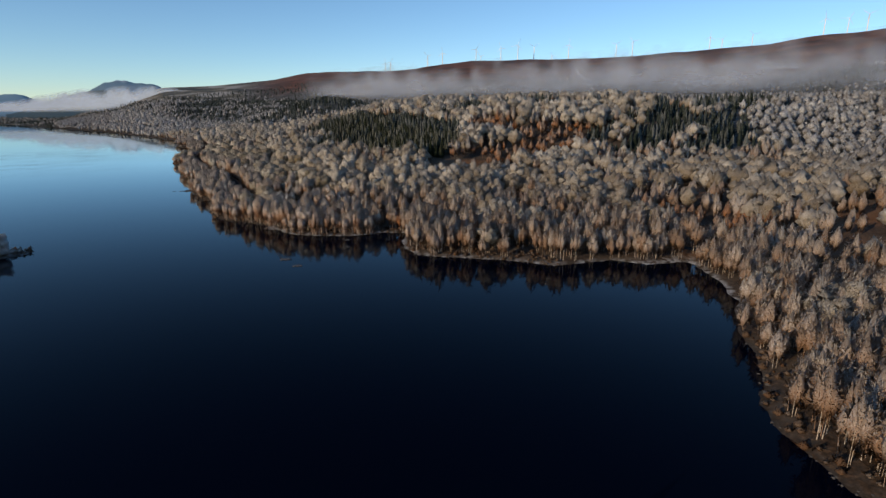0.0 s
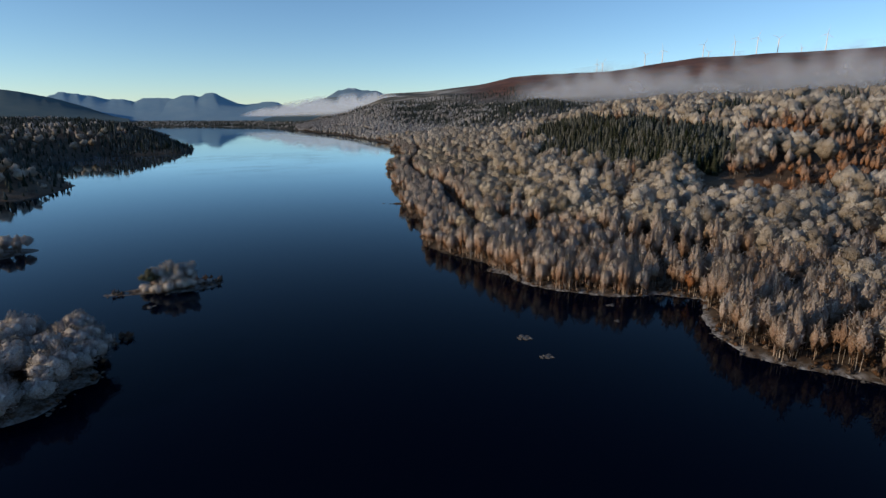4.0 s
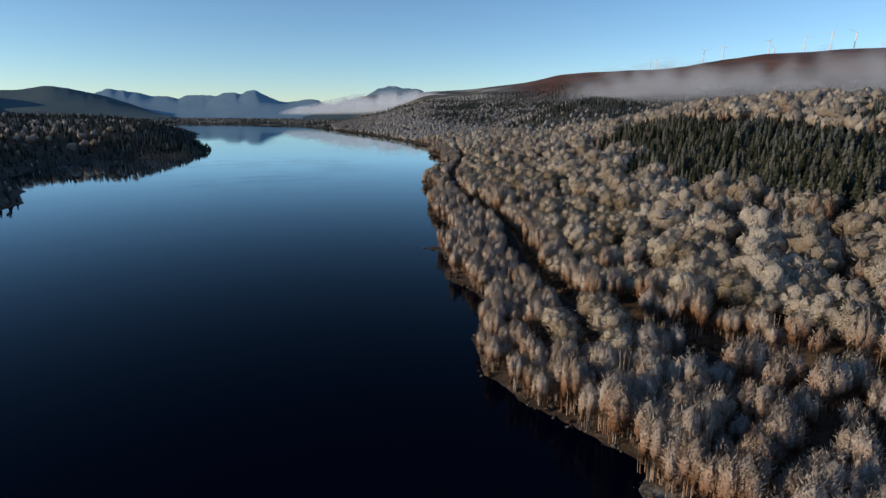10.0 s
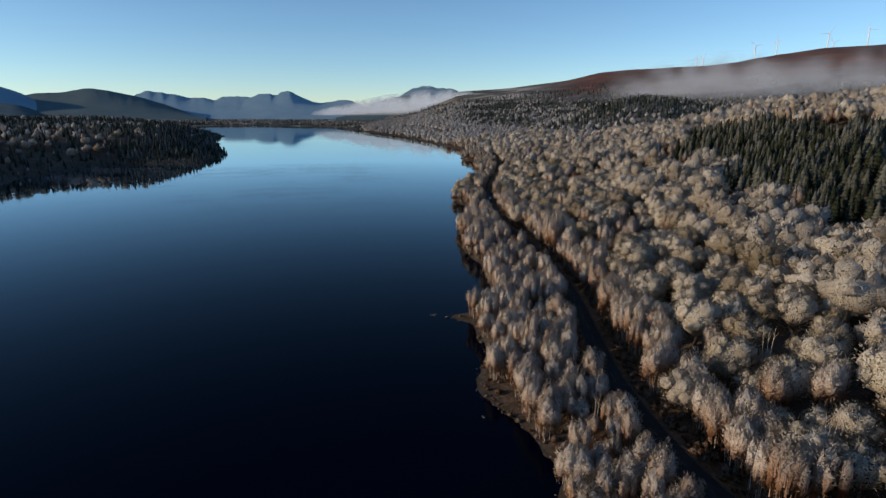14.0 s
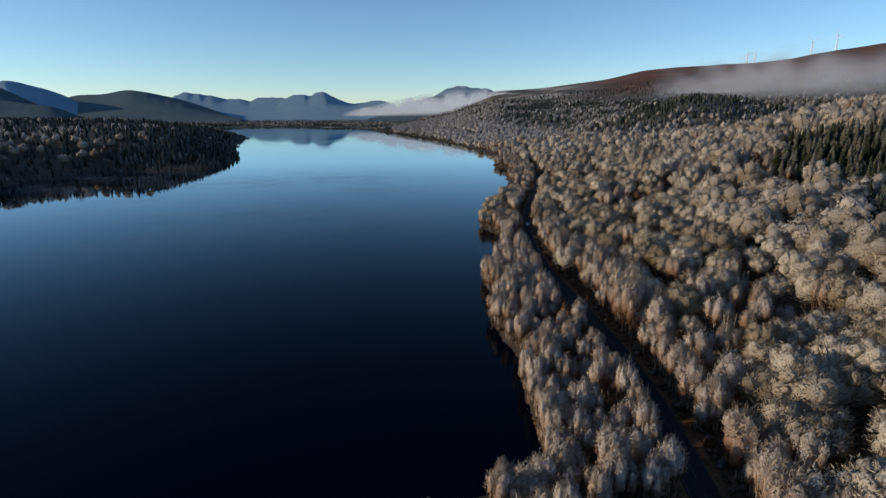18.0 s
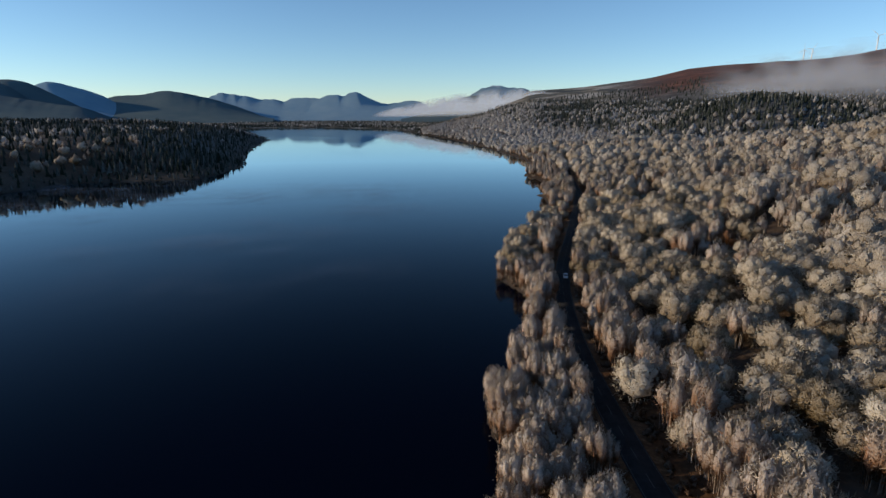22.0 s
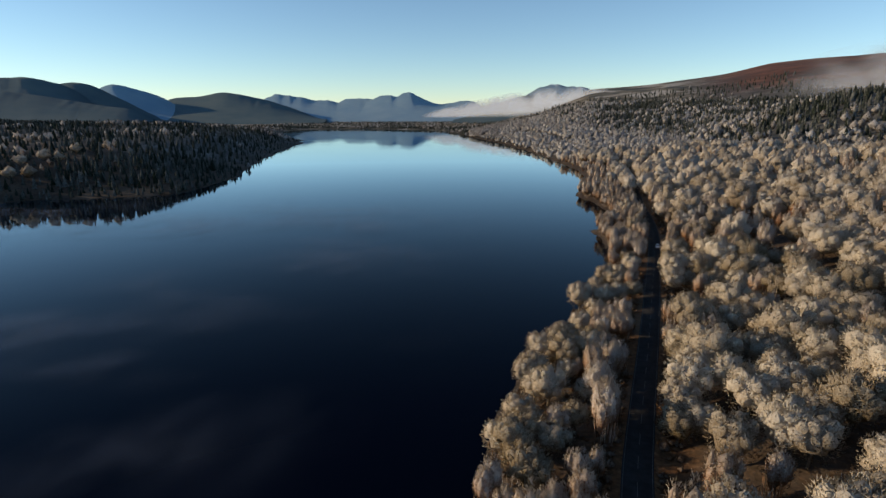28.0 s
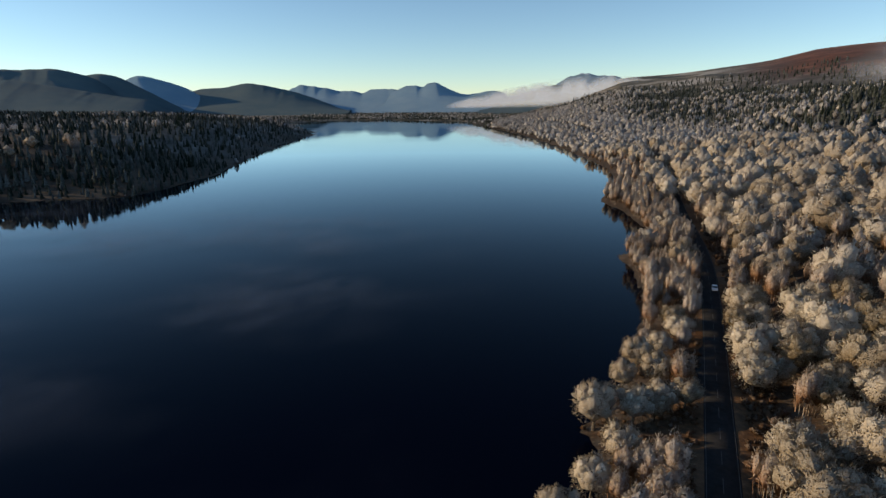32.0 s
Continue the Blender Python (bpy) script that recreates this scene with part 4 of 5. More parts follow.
near_trees = both(near_trees, (gx, gy, height(gx, gy) - 0.1, np.full(len(gx), "oak")))
# russet birches beside the road
gx, gy = np.array([55.0, 58.5, 61.0]), np.array([372.0, 369.0, 375.0])
near_trees = both(near_trees, (gx, gy, height(gx, gy) - 0.1, np.full(len(gx), "russet")))
distant_trees = both(plant(11.8, 560, 2600, (-1500, 1300, -300, 2900)), plant(22, 1800, 4200, (-1500, 700, 2620, 4300), 0.55))
# the dark forest on the lower moor
bx, by = scatter(150, 2600, 200, 2900, 27)
br, bb = np.hypot(bx, by), np.degrees(np.arctan2(bx, by))
bm_ = (bb > -1) & (bb < 78) & (br > 1150) & (br < 2550 + 900 * smooth(24, 9, bb) + 350 * fbm(bx / 260, by / 260, 95, 3)) & (land_dist(bx, by) > 60) & (fbm(bx / 120, by / 120, 97, 2) > -0.5)
distant_trees = both(distant_trees, (bx[bm_], by[bm_], height(bx[bm_], by[bm_]) - 0.2, np.where(rng.uniform(size=int(bm_.sum())) < 0.72 + 0.5 * vnoise(bx[bm_] / 130, by[bm_] / 130, 86) + 0.4 * smooth(1900, 2500, br[bm_]), "spruce", "birch")))
ix, iy, iz, ik = island_trees
for kind in ("birch", "oak"):
    m = ik != "oak" if kind == "birch" else ik == "oak"
    if m.any():
        tagged(new("island_" + kind + "_wood", stuff_mesh("island_" + kind, [f[0] for f in NEAR[kind]], ix[m], iy[m], iz[m], M_DIM_FROST, 0.55, 0.95)), "low wood on the island, " + LABEL[kind].split(" tree")[0] + " crowns", "wood", kind="stuff")
THINGS = {"birch": 290, "oak": 240, "russet": 60, "spruce": 60}
for kind in ("birch", "oak", "russet", "spruce"):
    x, y, z, k = near_trees
    m = k == kind
    x, y, z = x[m], y[m], z[m]
    order = np.argsort(line_dist(x, y, [(25, 250), (15, 440), (28, 620), (50, 790)]))
    own, rest = order[:THINGS[kind]], order[THINGS[kind]:]
    forms = NEAR.get(kind) or MIDDLE[kind]
    roots = [one_tree(kind, f) for f in forms]
    for i, j in enumerate(own):
        m4 = pose(x[j], y[j], z[j], 0, 0, rng.uniform(0, 360))
        s = rng.uniform(0.75, 1.22) * low_wood(x[j], y[j])
        if i < len(roots):
            root = roots[i]
            root.matrix_world = m4
        else:
            root = copy_thing(roots[i % len(roots)], m4)
        root.scale = (s, s, s * rng.uniform(0.92, 1.1))
    if len(rest):
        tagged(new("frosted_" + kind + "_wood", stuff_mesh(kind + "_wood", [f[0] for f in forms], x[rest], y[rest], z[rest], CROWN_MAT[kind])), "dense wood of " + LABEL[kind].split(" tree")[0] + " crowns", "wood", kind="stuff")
        tagged(new(kind + "_stems", stuff_mesh(kind + "_stems", [f[1] for f in forms], x[rest], y[rest], z[rest], BARK_MAT[kind])), "thin bare trunks standing under the frosted crowns", "trunks", kind="stuff")
    for name, (x, y, z, k), table in (("hillside", mid_trees, MIDDLE), ("upper", far_trees, FAR), ("distant", distant_trees, DISTANT)):
        m = k == kind
        if m.any():
            forms = table[kind]
            crowns = [f[0] for f in forms] if table is MIDDLE else forms
            tagged(new(name + "_" + kind + "_wood", stuff_mesh(name + "_" + kind, crowns, x[m], y[m], z[m], CROWN_MAT[kind] if kind == "spruce" and table is MIDDLE else M_FAR_HAZED if kind != "spruce" and table is DISTANT else HILL_MAT[kind], *((0.75, 1.2) if kind == "spruce" and table is DISTANT else (0.7, 1.2) if kind == "spruce" else (0.88, 1.34) if table is MIDDLE else (0.9, 1.38)))), "wooded slope of " + LABEL[kind].split(" tree")[0] + " crowns", "wood", kind="stuff")
            if table is MIDDLE:
                tagged(new(name + "_" + kind + "_stems", stuff_mesh(name + "_" + kind + "_stems", [f[1] for f in forms], x[m], y[m], z[m], BARK_MAT[kind])), "bare trunks standing on the wooded slope", "trunks", kind="stuff")

# ---- mountains, mist and turbines ----
def mountain(name, crest, r, deep, mat, label, seed, rough=0.006, soft=7):
    """A hill whose crest has these heights at these bearings, r metres off; its slopes fall to the valley before and behind it."""
    b = np.arange(crest[0][0] - 3.0, crest[-1][0] + 3.0, 0.12)
    hs = [(crest[0][0] - 3.0, 0)] + list(crest) + [(crest[-1][0] + 3.0, 0)]
    top = np.interp(b, [c[0] for c in hs], [c[1] for c in hs])
    top = np.convolve(np.pad(top, soft, mode="edge"), np.ones(2 * soft + 1) / (2 * soft + 1), "valid")
    top = top * (1 + (0.02 if soft < 5 else 0.006) * vnoise(b * 3.1, b * 0 + seed, seed))
    across = np.concatenate([np.linspace(-1, 0, 30), np.linspace(0.15, 1, 5)])
    B, A = np.meshgrid(b, across)
    wide = np.convolve(np.pad(top, 20, mode="edge"), np.ones(41) / 41, "valid")
    k = (1 - np.abs(A)) ** 2.2
    T = k * top[None, :] + (1 - k) * (0.6 * wide[None, :] + 0.4 * wide.mean())
    R = r + A * deep
    shape = (1 - np.abs(A)) ** 1.15
    X, Y = R * np.sin(np.radians(B)), R * np.cos(np.radians(B))
    gully = fbm(B * 0.8 + A * 1.5, A * 1.1, seed, 5)
    Z = T * shape * (1 + rough * 2.2 * gully * np.abs(A) * (1 - np.abs(A)) * 4) + rough * 40 * gully * (1 - np.abs(A)) * np.abs(A) - 6
    ob = new(name, mesh_from(name, np.stack([X.ravel(), Y.ravel(), Z.ravel()], 1), grid_faces(len(across), len(b)), mat, None, False))
    return tagged(ob, label, "mountain", kind="structure")


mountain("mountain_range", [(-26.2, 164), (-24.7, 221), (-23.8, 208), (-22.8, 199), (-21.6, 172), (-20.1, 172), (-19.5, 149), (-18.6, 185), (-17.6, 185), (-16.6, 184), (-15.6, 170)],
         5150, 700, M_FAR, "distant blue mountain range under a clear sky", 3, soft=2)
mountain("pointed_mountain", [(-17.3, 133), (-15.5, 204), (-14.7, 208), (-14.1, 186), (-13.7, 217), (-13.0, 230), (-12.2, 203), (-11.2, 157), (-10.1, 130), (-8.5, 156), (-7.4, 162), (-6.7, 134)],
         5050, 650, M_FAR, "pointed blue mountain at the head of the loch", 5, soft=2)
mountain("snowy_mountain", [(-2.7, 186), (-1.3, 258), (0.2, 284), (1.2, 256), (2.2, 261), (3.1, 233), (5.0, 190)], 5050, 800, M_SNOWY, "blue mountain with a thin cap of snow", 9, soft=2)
mountain("foothill", [(-5.6, 112), (-4.0, 150), (-2.7, 179), (-1.3, 188), (0.6, 174), (4, 160)], 4450, 700, M_HILL, "dark heather foothill below the snowy mountain", 12)
mountain("long_hill", [(-33.2, 168), (-32.1, 184), (-30.4, 184), (-29.2, 220), (-28.1, 216), (-26.7, 189), (-25.4, 170), (-24.0, 133), (-23.0, 105)], 4750, 800, M_HILL, "long dark heather hill beyond the loch", 14)
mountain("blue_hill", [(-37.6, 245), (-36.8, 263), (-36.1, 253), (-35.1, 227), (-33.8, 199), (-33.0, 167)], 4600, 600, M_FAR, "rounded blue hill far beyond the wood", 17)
mountain("heather_hill", [(-41.3, 199), (-39.8, 237), (-38.5, 251), (-37.5, 234), (-36.3, 179), (-35.2, 135)], 4200, 700, M_HILL, "rounded dark heather hill", 19)
mountain("broad_hill", [(-50, 230), (-46, 252), (-42.8, 250), (-41.8, 260), (-41.0, 259), (-39.5, 231), (-38.5, 209)], 4000, 700, M_HILL, "broad dark hill behind the wooded shore", 21)
mountain("near_hill", [(-60, 190), (-45, 165), (-39.7, 150), (-38.1, 137), (-36.6, 125), (-33.9, 101), (-31.7, 88)], 2700, 800, M_HILL, "low dark wooded hill behind the shore", 23)


def mist(name, bearings, r, z0, z1, tops, mat, layers, label, spread=160, lean=1.2):
    """Layers of mist hanging along a hillside; tops: bearing and share of the full height that it reaches there."""
    V, F, D, base = [], [], [], 0
    b, h = np.linspace(*bearings, 90), np.linspace(0, 1, 22)
    B, H = np.meshgrid(b, h)
    reach = np.interp(B, [t[0] for t in tops], [t[1] for t in tops])
    for i in range(layers):
        Z = z0 + (z1 - z0) * H * np.maximum(reach, 0.05)
        R = r + (i - layers / 2) * spread + lean * (Z - z0)
        edge = smooth(bearings[0], bearings[0] + 2.5, B) * smooth(bearings[1], bearings[1] - 2.5, B)
        dens = edge * smooth(0, 0.35, H) * smooth(1.0, 0.35, H + 0.30 * fbm(B * 0.9 + 3.3 * i, H * 1.5, 60 + i, 4)) * (reach > 0.02)
        V.append(np.stack([R * np.sin(np.radians(B)), R * np.cos(np.radians(B)), Z], -1).reshape(-1, 3))
        F.append(grid_faces(len(h), len(b)) + base), D.append(dens.ravel())
        base += B.size
    return tagged(new(name, mesh_from(name, np.vstack(V), np.vstack(F), mat, {"dense": np.concatenate(D)}, False)), label, "mist", kind="stuff")


M_MIST = mist_material("hill_mist", 0.6, 0.0028, (1, 1, 2.4), 0.30, 0.72, (0.35, 0.38, 0.45, 1), (-0.75, -0.5, 0.43))
mist("hillside_mist", (15, 80), 2300, 85, 330, [(15, 0.35), (20, 0.55), (24, 0.62), (30, 0.62), (38, 0.75), (50, 0.95), (80, 1)], M_MIST, 5, "grey mist bank hanging along the foot of the moor ridge")
mist("valley_mist", (-11, 9), 3300, 40, 215, [(-11, 0.08), (-8, 0.34), (-5, 0.56), (-3, 0.7), (1, 0.8), (4, 0.75), (7, 0.5), (9, 0.3)], mist_material("valley_mist", 1.0, 0.004, (1, 1, 2.0), 0.15, 0.6, (0.52, 0.59, 0.70, 1), (-0.6, -0.5, 0.62)), 4, "low white mist bank over the head of the loch", 90)



def turbine(bearing, r, z, h, turn):
    """A wind turbine: a tapered tower, a housing, a hub and three blades."""
    root = tagged(new("wind_turbine"), "white three-bladed wind turbine standing on the moor ridge", "wind turbine", "wind turbines on the ridge")
    root.matrix_world = pose(r * math.sin(radians(bearing)), r * math.cos(radians(bearing)), z, 0, 0, -bearing + 18 * math.sin(bearing))
    v, f = limb((0, 0, -8), (0, 0, h), 3.4, 2.2, 12)
    child("tower", mesh_from("tower", v, f, M_WHITE, None, False), root)
    bm = bmesh.new()
    bmesh.ops.create_cube(bm, size=1, matrix=Matrix.Translation((0, 1.5, h + 1.4)) @ Matrix.Diagonal((3.6, 9, 3.6, 1)))
    bmesh.ops.bevel(bm, geom=bm.edges[:], offset=0.7, segments=2, affect="EDGES")
    me = bpy.data.meshes.new("housing")
    bm.to_mesh(me), bm.free()
    me.materials.append(M_WHITE)
    child("housing", me, root)
    child("hub", mesh_from("hub", ICO_V * (1.7, 2.2, 1.7) + np.array((0, -4.4, h + 1.4)), ICO_F, M_WHITE, None, False), root)
    for k in range(3):
        a = radians(turn + 120 * k)
        w, s = np.array((math.sin(a), 0, math.cos(a))), np.array((math.cos(a), 0, -math.sin(a)))
        c = np.array((0, -4.6, h + 1.4))
        L = h * 0.50
        prof = [(0.0, 0.9, 0.9), (0.06, 1.2, 0.8), (0.2, 2.1, 0.5), (0.6, 1.3, 0.3), (1.0, 0.3, 0.1)]
        V = []
        for q, chord, thick in prof:
            m = c + w * L * q
            V += [m - s * chord * 0.4, m + np.array((0, -thick, 0)) + s * chord * 0.1, m + s * chord * 0.8, m + np.array((0, thick, 0)) + s * chord * 0.1]
        F = [(4 * i + j, 4 * i + (j + 1) % 4, 4 * i + 4 + (j + 1) % 4, 4 * i + 4 + j) for i in range(4) for j in range(4)]
        child("blade", mesh_from("blade", np.array(V), F, M_WHITE, None, False), root)
    return root


for i, (b, r, h) in enumerate([(24.1, 4250, 72), (24.6, 4230, 72), (28.4, 4150, 88), (29.9, 4100, 92), (33.3, 4100, 88), (33.8, 4300, 60), (35.8, 4100, 96), (37.5, 3950, 98),
                               (39.1, 4080, 92), (40.9, 4300, 60), (42.5, 3980, 96), (47.0, 4050, 90), (48.5, 3900, 92), (55.2, 4100, 84), (56.2, 4200, 76), (58.6, 4150, 84),
                               (63.8, 3950, 92), (65.4, 4050, 96), (66.7, 3900, 90)]):
    gz = float(height(r * math.sin(radians(b)), r * math.cos(radians(b))))
    turbine(b, r, gz, h, 37 * i)

# ---- stones, undergrowth, the islets ----
def stone_form(seed):
    r = np.random.default_rng(seed)
    v = ICO_V * (0.55 + 0.45 * r.uniform(size=(12, 1))) * r.uniform((0.8, 0.6, 0.4), (1.2, 1.0, 0.7))
    return v, ICO_F, np.clip(v[:, 2] * 1.4 - 0.1, 0, 1), v


def band(x0, x1, y0, y1, step, low, high, keep):
    x, y = scatter(x0, x1, y0, y1, step)
    d = land_dist(x, y)
    ok = (d > low) & (d < high) & (shot_dist(x, y) < 150) & (rng.uniform(size=len(x)) < keep) & (line_dist(x, y, ROAD) > 4.2)
    return x[ok], y[ok]


sx, sy = band(-160, 120, -40, 960, 1.1, -0.35, 2.2, 0.36)
sz = np.maximum(height(sx, sy), -0.15)
tagged(new("shore_stones", stuff_mesh("shore_stones", [stone_form(i) for i in range(6)], sx, sy, sz, M_ROCK, 0.18, 0.65)), "loose grey stones along the water's edge", "stones", kind="stuff")
ux, uy = band(-150, 130, -40, 830, 2.1, 0.7, 34, 0.55)
vx, vy = scatter(20, 120, 230, 960, 1.5)
vm = (np.abs(line_dist(vx, vy, ROAD) - 6.0) < 2.2) & (rng.uniform(size=len(vx)) < 0.5)
ux, uy = np.append(ux, vx[vm]), np.append(uy, vy[vm])
forms = [twigs([(0, 0, 0.4, r, 0.8)], 9, 0.7, 0.10, 0.4, fine=False) for r in (0.8, 1.1, 0.6)]
tagged(new("undergrowth", stuff_mesh("undergrowth", forms, ux, uy, height(ux, uy), M_SHRUB, 0.6, 1.5)), "brown bracken and low shrubs under the trees", "undergrowth", kind="stuff")

rocks = [stone_form(100 + i) for i in range(4)]
rock_meshes = [mesh_from("rock", v, f, M_ROCK, {"frost": k}) for v, f, k, _ in rocks]
for cx, cy, size, count in [(24, 196, 2.6, 7), (26, 183, 2.2, 6), (57, 204, 1.5, 4), (62, 218, 1.8, 5), (-94, 242, 2.2, 4), (20, 379, 0.6, 3), (-2, 446, 1.3, 5), (8, 384, 0.8, 3)]:
    root = tagged(new("rock_islet"), "low frosted rocks breaking the surface of the loch", "rocks", "rock islets in the loch")
    root.matrix_world = pose(cx, cy, 0)
    for i in range(count):
        a, q = i * 2.4, size * 0.62 * math.sqrt(i / count)
        ob = child("rock", rock_meshes[i % 4], root)
        ob.matrix_basis = pose(q * math.cos(a) * 1.3, q * math.sin(a), 0.02, 0, 0, 70 * i) @ Matrix.Diagonal((size * 0.5, size * 0.5, size * 0.28, 1))
for i in range(60):
    j = int(rng.integers(0, len(sx)))
    s = rng.uniform(0.6, 1.1)
    ob = tagged(new("shore_boulder", rock_meshes[i % 4]), "rounded grey boulder lying on the stony shore", "boulder", "boulders on the shore")
    ob.matrix_world = pose(sx[j], sy[j], sz[j] + 0.1, 0, 0, 50 * i) @ Matrix.Diagonal((s, s, s * 0.8, 1))

# the wooded islet: frosted bushes, taller stems and one green pine
bush_forms = [(twigs([(0, 0, 1.6, 1.7, 1.0), (1.2, 0.5, 1.3, 1.3, 1.0), (-0.9, 0.8, 1.5, 1.3, 1.2), (0.2, -1.1, 1.1, 1.1, 1.0)], 420, 0.7, 0.08, 0.35), joined([limb((0, 0, 0), (0.2, 0, 1.6), 0.1, 0.05, 5), limb((0, 0, 0), (-0.6, 0.5, 1.7), 0.07, 0.03, 5)])),
              (twigs([(0, 0, 2.2, 1.3, 1.5), (0.5, 0.6, 3.6, 1.0, 1.6), (-0.4, 0.1, 4.9, 0.8, 1.6), (0.8, -0.5, 2.0, 1.1, 1.3)], 420, 0.75, 0.08, 0.55), joined([limb((0, 0, 0), (0.1, 0, 3.0), 0.12, 0.07, 5), limb((0.1, 0, 3.0), (-0.3, 0.1, 5.2), 0.07, 0.02, 5)]))]
bushes = []
for n, (crown, stem) in enumerate(bush_forms):
    root = tagged(new("frosted_bush" if n == 0 else "frosted_sapling"), "bare bush white with frost on the small islet" if n == 0 else "upright sapling white with frost on the small islet", "bush" if n == 0 else "sapling", "growth on the islet")
    child("stem", mesh_from("stem", *stem, M_BARK_OAK), root)
    child("crown", mesh_from("bush_crown", crown[0], crown[1], M_ISLET, {"frost": crown[2], "tone": np.full(len(crown[0]), 0.3), "side": crown[3], "gaps": crown[4]}), root)
    bushes.append(root)
SPOTS = [(0, -100, 258, 0.9), (0, -96, 256.5, 1.1), (0, -92, 257, 1.2), (0, -88, 258.5, 1.1), (0, -98, 263, 1.2), (0, -90, 265, 1.0), (1, -95.5, 262, 1.35), (1, -92.5, 263, 1.5),
         (1, -97.5, 261, 1.2), (0, -94, 260, 1.4), (0, -89, 261.5, 1.4), (0, -86, 260, 1.1), (1, -88, 264.5, 1.3), (1, -90, 261, 1.3), (1, -86, 263.5, 1.45), (0, -83, 265, 0.7), (0, -81, 267, 0.55), (0, -102, 261, 0.7)]
used = set()
for n, x, y, s in SPOTS:
    m4 = pose(x, y, float(height(x, y)) - 0.05, 0, 0, 77 * x)
    if n in used:
        root = copy_thing(bushes[n], m4)
    else:
        root = bushes[n]
        root.matrix_world = m4
        used.add(n)
    root.scale = (s, s, s) if n == 0 else (s * 1.15, s * 1.15, s * 1.02)
M_PINE = crown_material("pine_needles", ((0.07, 0.075, 0.03), (0.09, 0.085, 0.035)), ((0.30, 0.29, 0.22), (0.36, 0.34, 0.28)), 0.5, 0.2, 0.15)
pine = tagged(new("pine_tree"), "olive green pine tree on the small islet", "tree")
pine.matrix_world = pose(-99.5, 259.5, float(height(-99.5, 259.5)) - 0.05) @ Matrix.Diagonal((1.25, 1.25, 0.95, 1))
child("trunk", mesh_from("pine_trunk", *joined([limb((0, 0, 0), (0.3, 0, 4.0), 0.22, 0.14, 6), limb((0.3, 0, 4.0), (0.2, 0.2, 7.4), 0.14, 0.04, 6), limb((0.3, 0, 3.4), (2.2, 0.3, 4.6), 0.08, 0.03, 4), limb((0.3, 0, 3.8), (-1.7, -0.5, 4.9), 0.08, 0.03, 4)]), M_BARK_OAK), pine)
crown = twigs([(0, 0, 4.6, 2.2, 0.8), (1.7, 0.3, 4.7, 1.3, 0.7), (-1.6, -0.4, 4.9, 1.4, 0.7), (0.3, 0.4, 6.3, 1.6, 0.8), (0.1, 0.1, 7.5, 1.0, 0.8)], 600, 0.6, 0.09, 0.25)
child("crown", mesh_from("pine_crown", crown[0], crown[1], M_PINE, {"frost": crown[2], "tone": np.full(len(crown[0]), 0.3), "side": crown[3], "gaps": crown[4]}), pine)

# a lone tree white from top to foot above the road
snag = tagged(new("white_birch_tree"), "tall thin birch tree white with thick frost", "tree")
snag.matrix_world = pose(116, 412, float(height(116, 412)) - 0.1)
crown, trunk = twigs(birch_lobes(15, 8), 800, 1.0, 0.10, 0.5, hanging=skirt(15, 60)), birch_trunk(15, 2)
child("trunk", mesh_from("trunk", *trunk, M_BARK_BIRCH), snag)
child("crown", mesh_from("crown", crown[0], crown[1], M_DIM_FROST, {"frost": crown[2], "tone": np.full(len(crown[0]), 0.8), "side": crown[3], "gaps": crown[4]}), snag)

# ---- cars on the road ----
M_GLASS, M_TYRE = plain("dark_car_glass", (0.02, 0.022, 0.025), 0.1), plain("tyre_rubber", (0.02, 0.02, 0.02), 0.8)
M_LAMP, M_RED = plain("headlamp_glass", (0.7, 0.7, 0.68), 0.15), plain("tail_lamp", (0.35, 0.02, 0.02), 0.3)


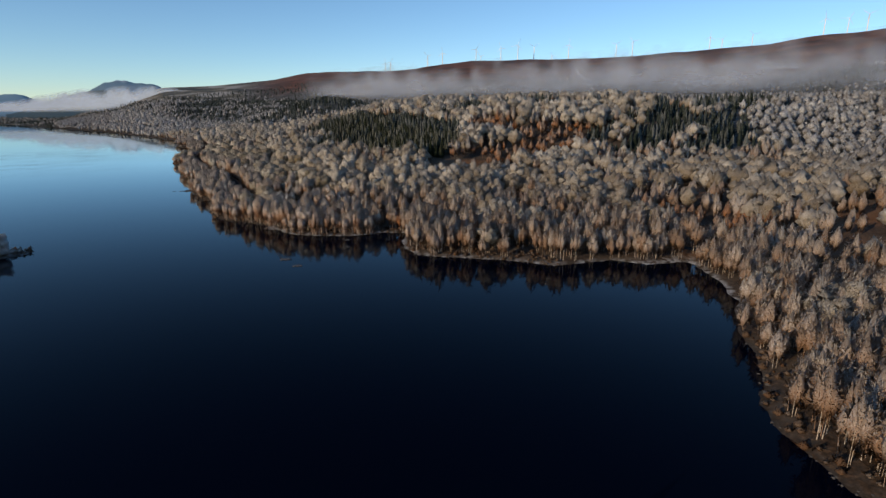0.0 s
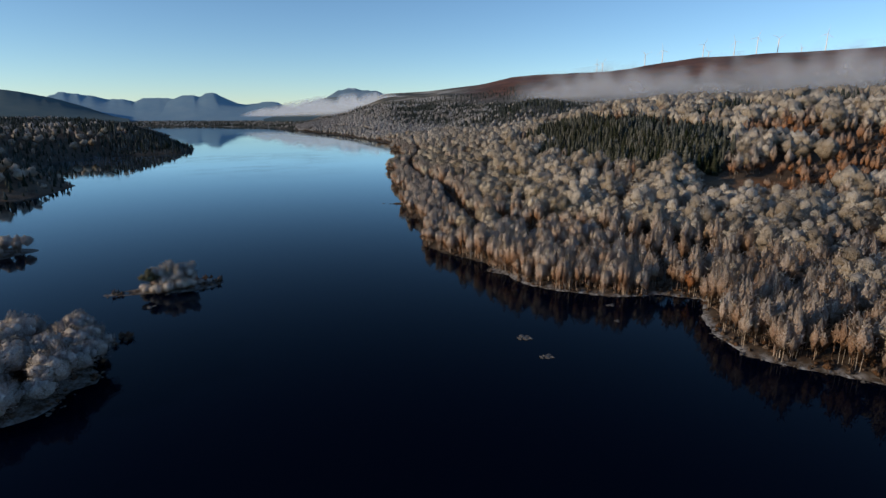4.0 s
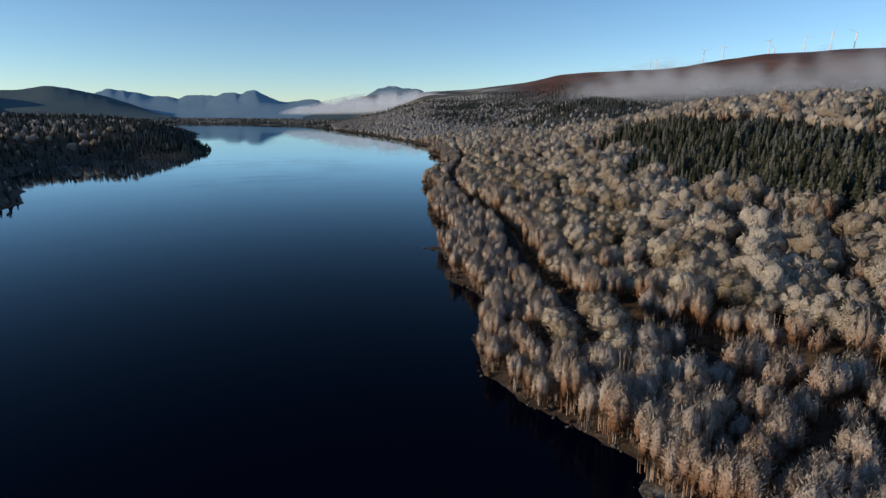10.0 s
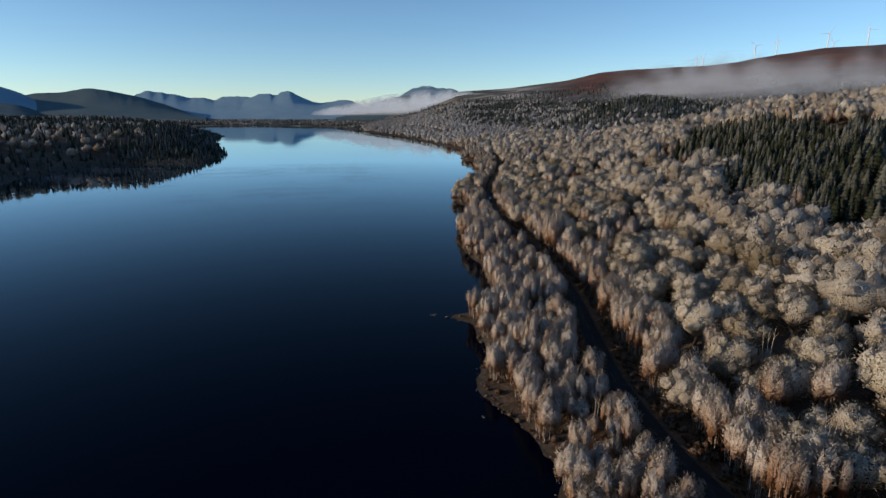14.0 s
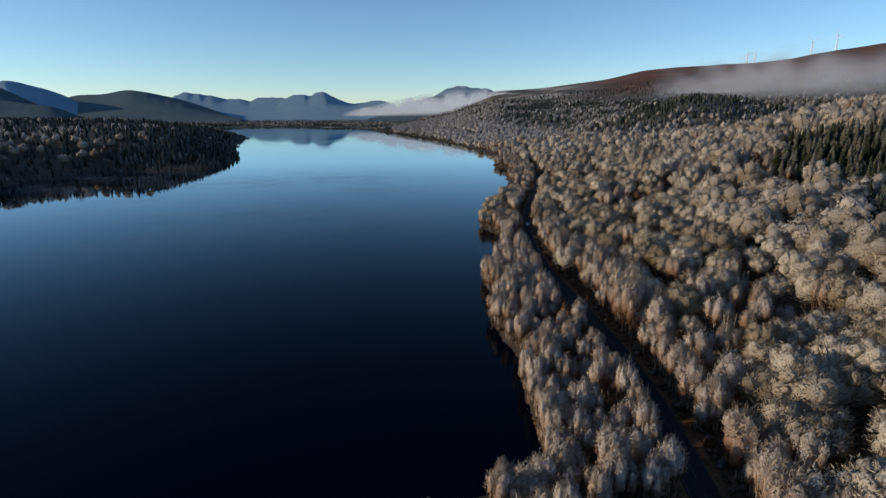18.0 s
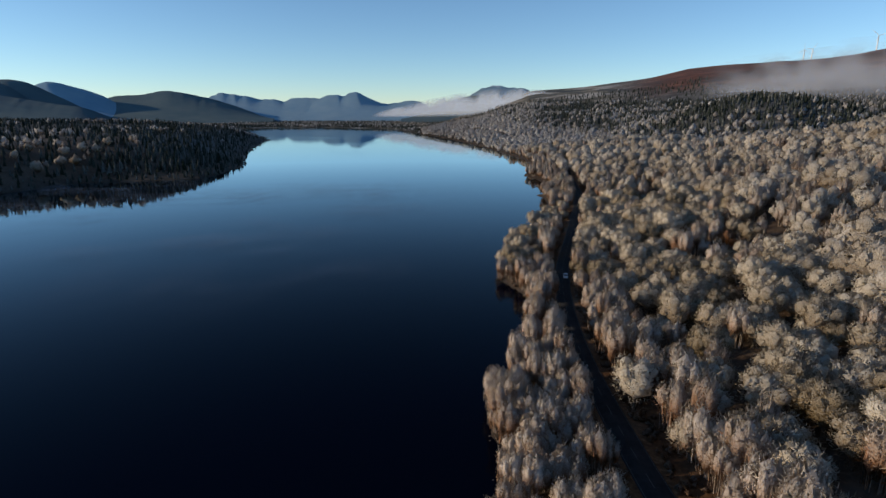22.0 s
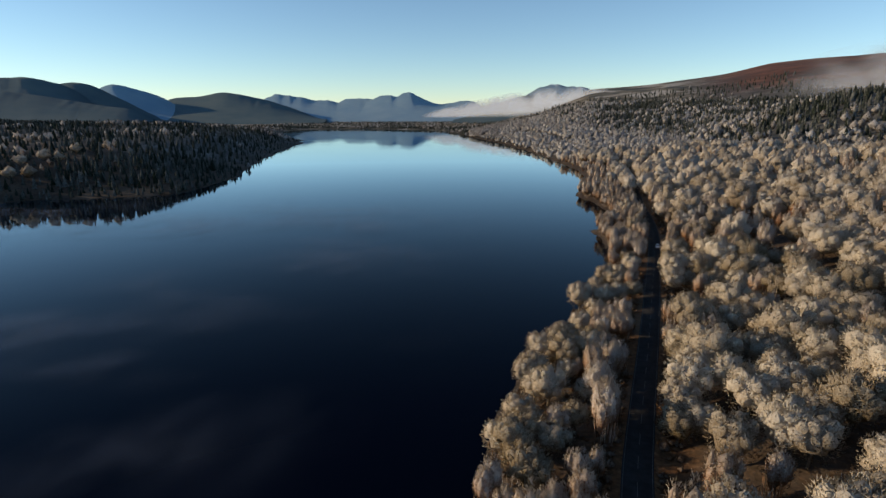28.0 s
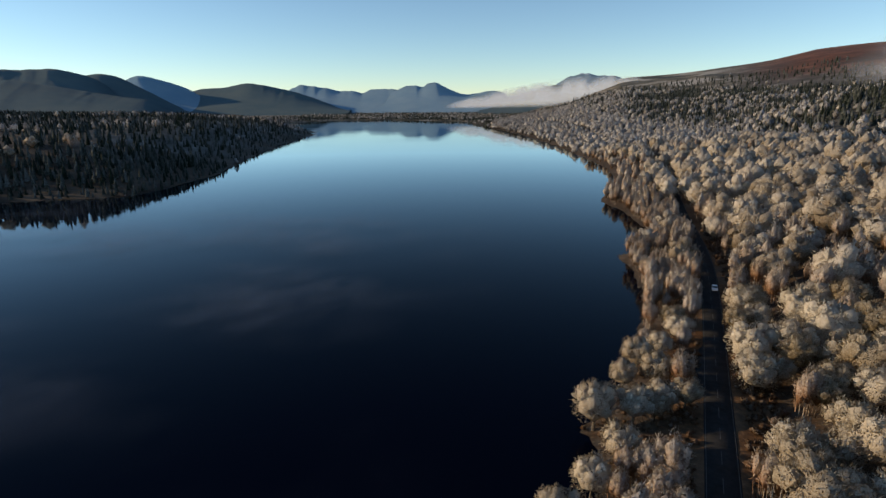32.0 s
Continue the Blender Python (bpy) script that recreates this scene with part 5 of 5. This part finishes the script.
def car(x, y, turn, paint, label):
    """A hatchback that looks towards its own -y."""
    root = tagged(new("car"), label, "car", "cars on the road")
    root.matrix_world = pose(x, y, ROAD_Z, 0, 0, turn)
    side = [(-2.1, 0.28), (-2.1, 0.62), (-1.95, 0.78), (-1.05, 0.92), (-0.4, 1.42), (1.2, 1.46), (1.85, 1.05), (2.05, 0.95), (2.08, 0.3)]
    bm = bmesh.new()
    rings = []
    for sx_, inset in ((-0.87, 0.0), (0.87, 0.0)):
        rings.append([bm.verts.new((sx_ * (0.80 if z > 1.1 else 1.0), yy, z)) for yy, z in side])
    bm.faces.new(rings[0]), bm.faces.new(rings[1][::-1])
    for i in range(len(side)):
        j = (i + 1) % len(side)
        bm.faces.new((rings[0][j], rings[0][i], rings[1][i], rings[1][j]))
    bmesh.ops.bevel(bm, geom=bm.edges[:], offset=0.05, segments=2, affect="EDGES")
    bmesh.ops.recalc_face_normals(bm, faces=bm.faces)
    me = bpy.data.meshes.new("body")
    bm.to_mesh(me), bm.free()
    me.materials.append(paint)
    child("body", me, root)

    def pane(name, pts, mat):
        child(name, mesh_from(name, np.array(pts), [(0, 1, 2, 3)], mat), root)
    pane("windscreen", [(-0.74, -1.0, 0.99), (0.74, -1.0, 0.99), (0.62, -0.47, 1.415), (-0.62, -0.47, 1.415)], M_GLASS)
    pane("rear_window", [(0.62, 1.28, 1.42), (-0.62, 1.28, 1.42), (-0.7, 1.81, 1.13), (0.7, 1.81, 1.13)][::-1], M_GLASS)
    for s in (-1, 1):
        pane("side_window", [(s * 0.855, -0.75, 1.05), (s * 0.865, 1.45, 1.05), (s * 0.735, 1.1, 1.38), (s * 0.735, -0.4, 1.36)][::s], M_GLASS)
        pane("headlight", [(s * 0.80, -2.115, 0.60), (s * 0.50, -2.115, 0.60), (s * 0.50, -2.09, 0.70), (s * 0.80, -2.09, 0.70)], M_LAMP)
        pane("tail_light", [(s * 0.82, 2.09, 0.75), (s * 0.60, 2.09, 0.75), (s * 0.60, 2.085, 0.92), (s * 0.82, 2.085, 0.92)], M_RED)
        for yy in (-1.3, 1.3):
            v, f = limb((s * 0.66, yy, 0.31), (s * 0.89, yy, 0.31), 0.31, 0.31, 16)
            wheel = child("wheel", mesh_from("tyre", v, f, M_TYRE, None, False), root)
            v, f = limb((s * 0.86, yy, 0.31), (s * 0.895, yy, 0.31), 0.2, 0.02, 12)
            child("rim", mesh_from("rim", v, f, M_WHITE), wheel)
    return root


def on_road(y, off):
    """A place on the road, off metres to the right of its middle, and the road's turn there."""
    i = int(np.argmin(np.where((road_mid[:, 1] > 300), np.abs(road_mid[:, 1] - y), 1e9)))
    p = road_mid[i] + road_side[i] * off
    return p[0], p[1], math.degrees(math.atan2(road_side[i][1], road_side[i][0]))


for y, off, paint, label in ((672, 1.3, plain("silver_car_paint", (0.62, 0.63, 0.64), 0.3), "small silver hatchback driving on the loch road"),
                             (866, 1.3, plain("white_car_paint", (0.8, 0.8, 0.8), 0.3), "white hatchback driving on the loch road")):
    x, yy, turn = on_road(y, off)
    car(x, yy, turn, paint, label)

# ---- thin steam over the water ----
def steam(name, x0, x1, y0, y1, zs, strength, label):
    V, F, D, base = [], [], [], 0
    X, Y = np.meshgrid(np.linspace(x0, x1, 50), np.linspace(y0, y1, 50))
    for i, z in enumerate(zs):
        edge = smooth(x0, x0 + 0.3 * (x1 - x0), X) * smooth(x1, x1 - 0.3 * (x1 - x0), X) * smooth(y0, y0 + 0.3 * (y1 - y0), Y) * smooth(y1, y1 - 0.3 * (y1 - y0), Y)
        V.append(np.stack([X, Y, 0 * X + z], -1).reshape(-1, 3)), F.append(grid_faces(50, 50) + base)
        D.append((edge * smooth(-0.3, 0.9, fbm(X / 45, Y / 30, 90 + i, 3))).ravel())
        base += X.size
    tagged(new(name, mesh_from(name, np.vstack(V), np.vstack(F), mist_material(name, strength, 0.09, (1, 0.5, 1)), {"dense": np.concatenate(D)}, False)), label, "mist", kind="stuff")


steam("water_steam", -330, 20, 600, 1020, (2.0,), 0.24, "thin steam drifting over the still loch")
steam("shore_steam", -420, -250, 780, 960, (1.6,), 0.25, "thin steam lying along the dark headland")
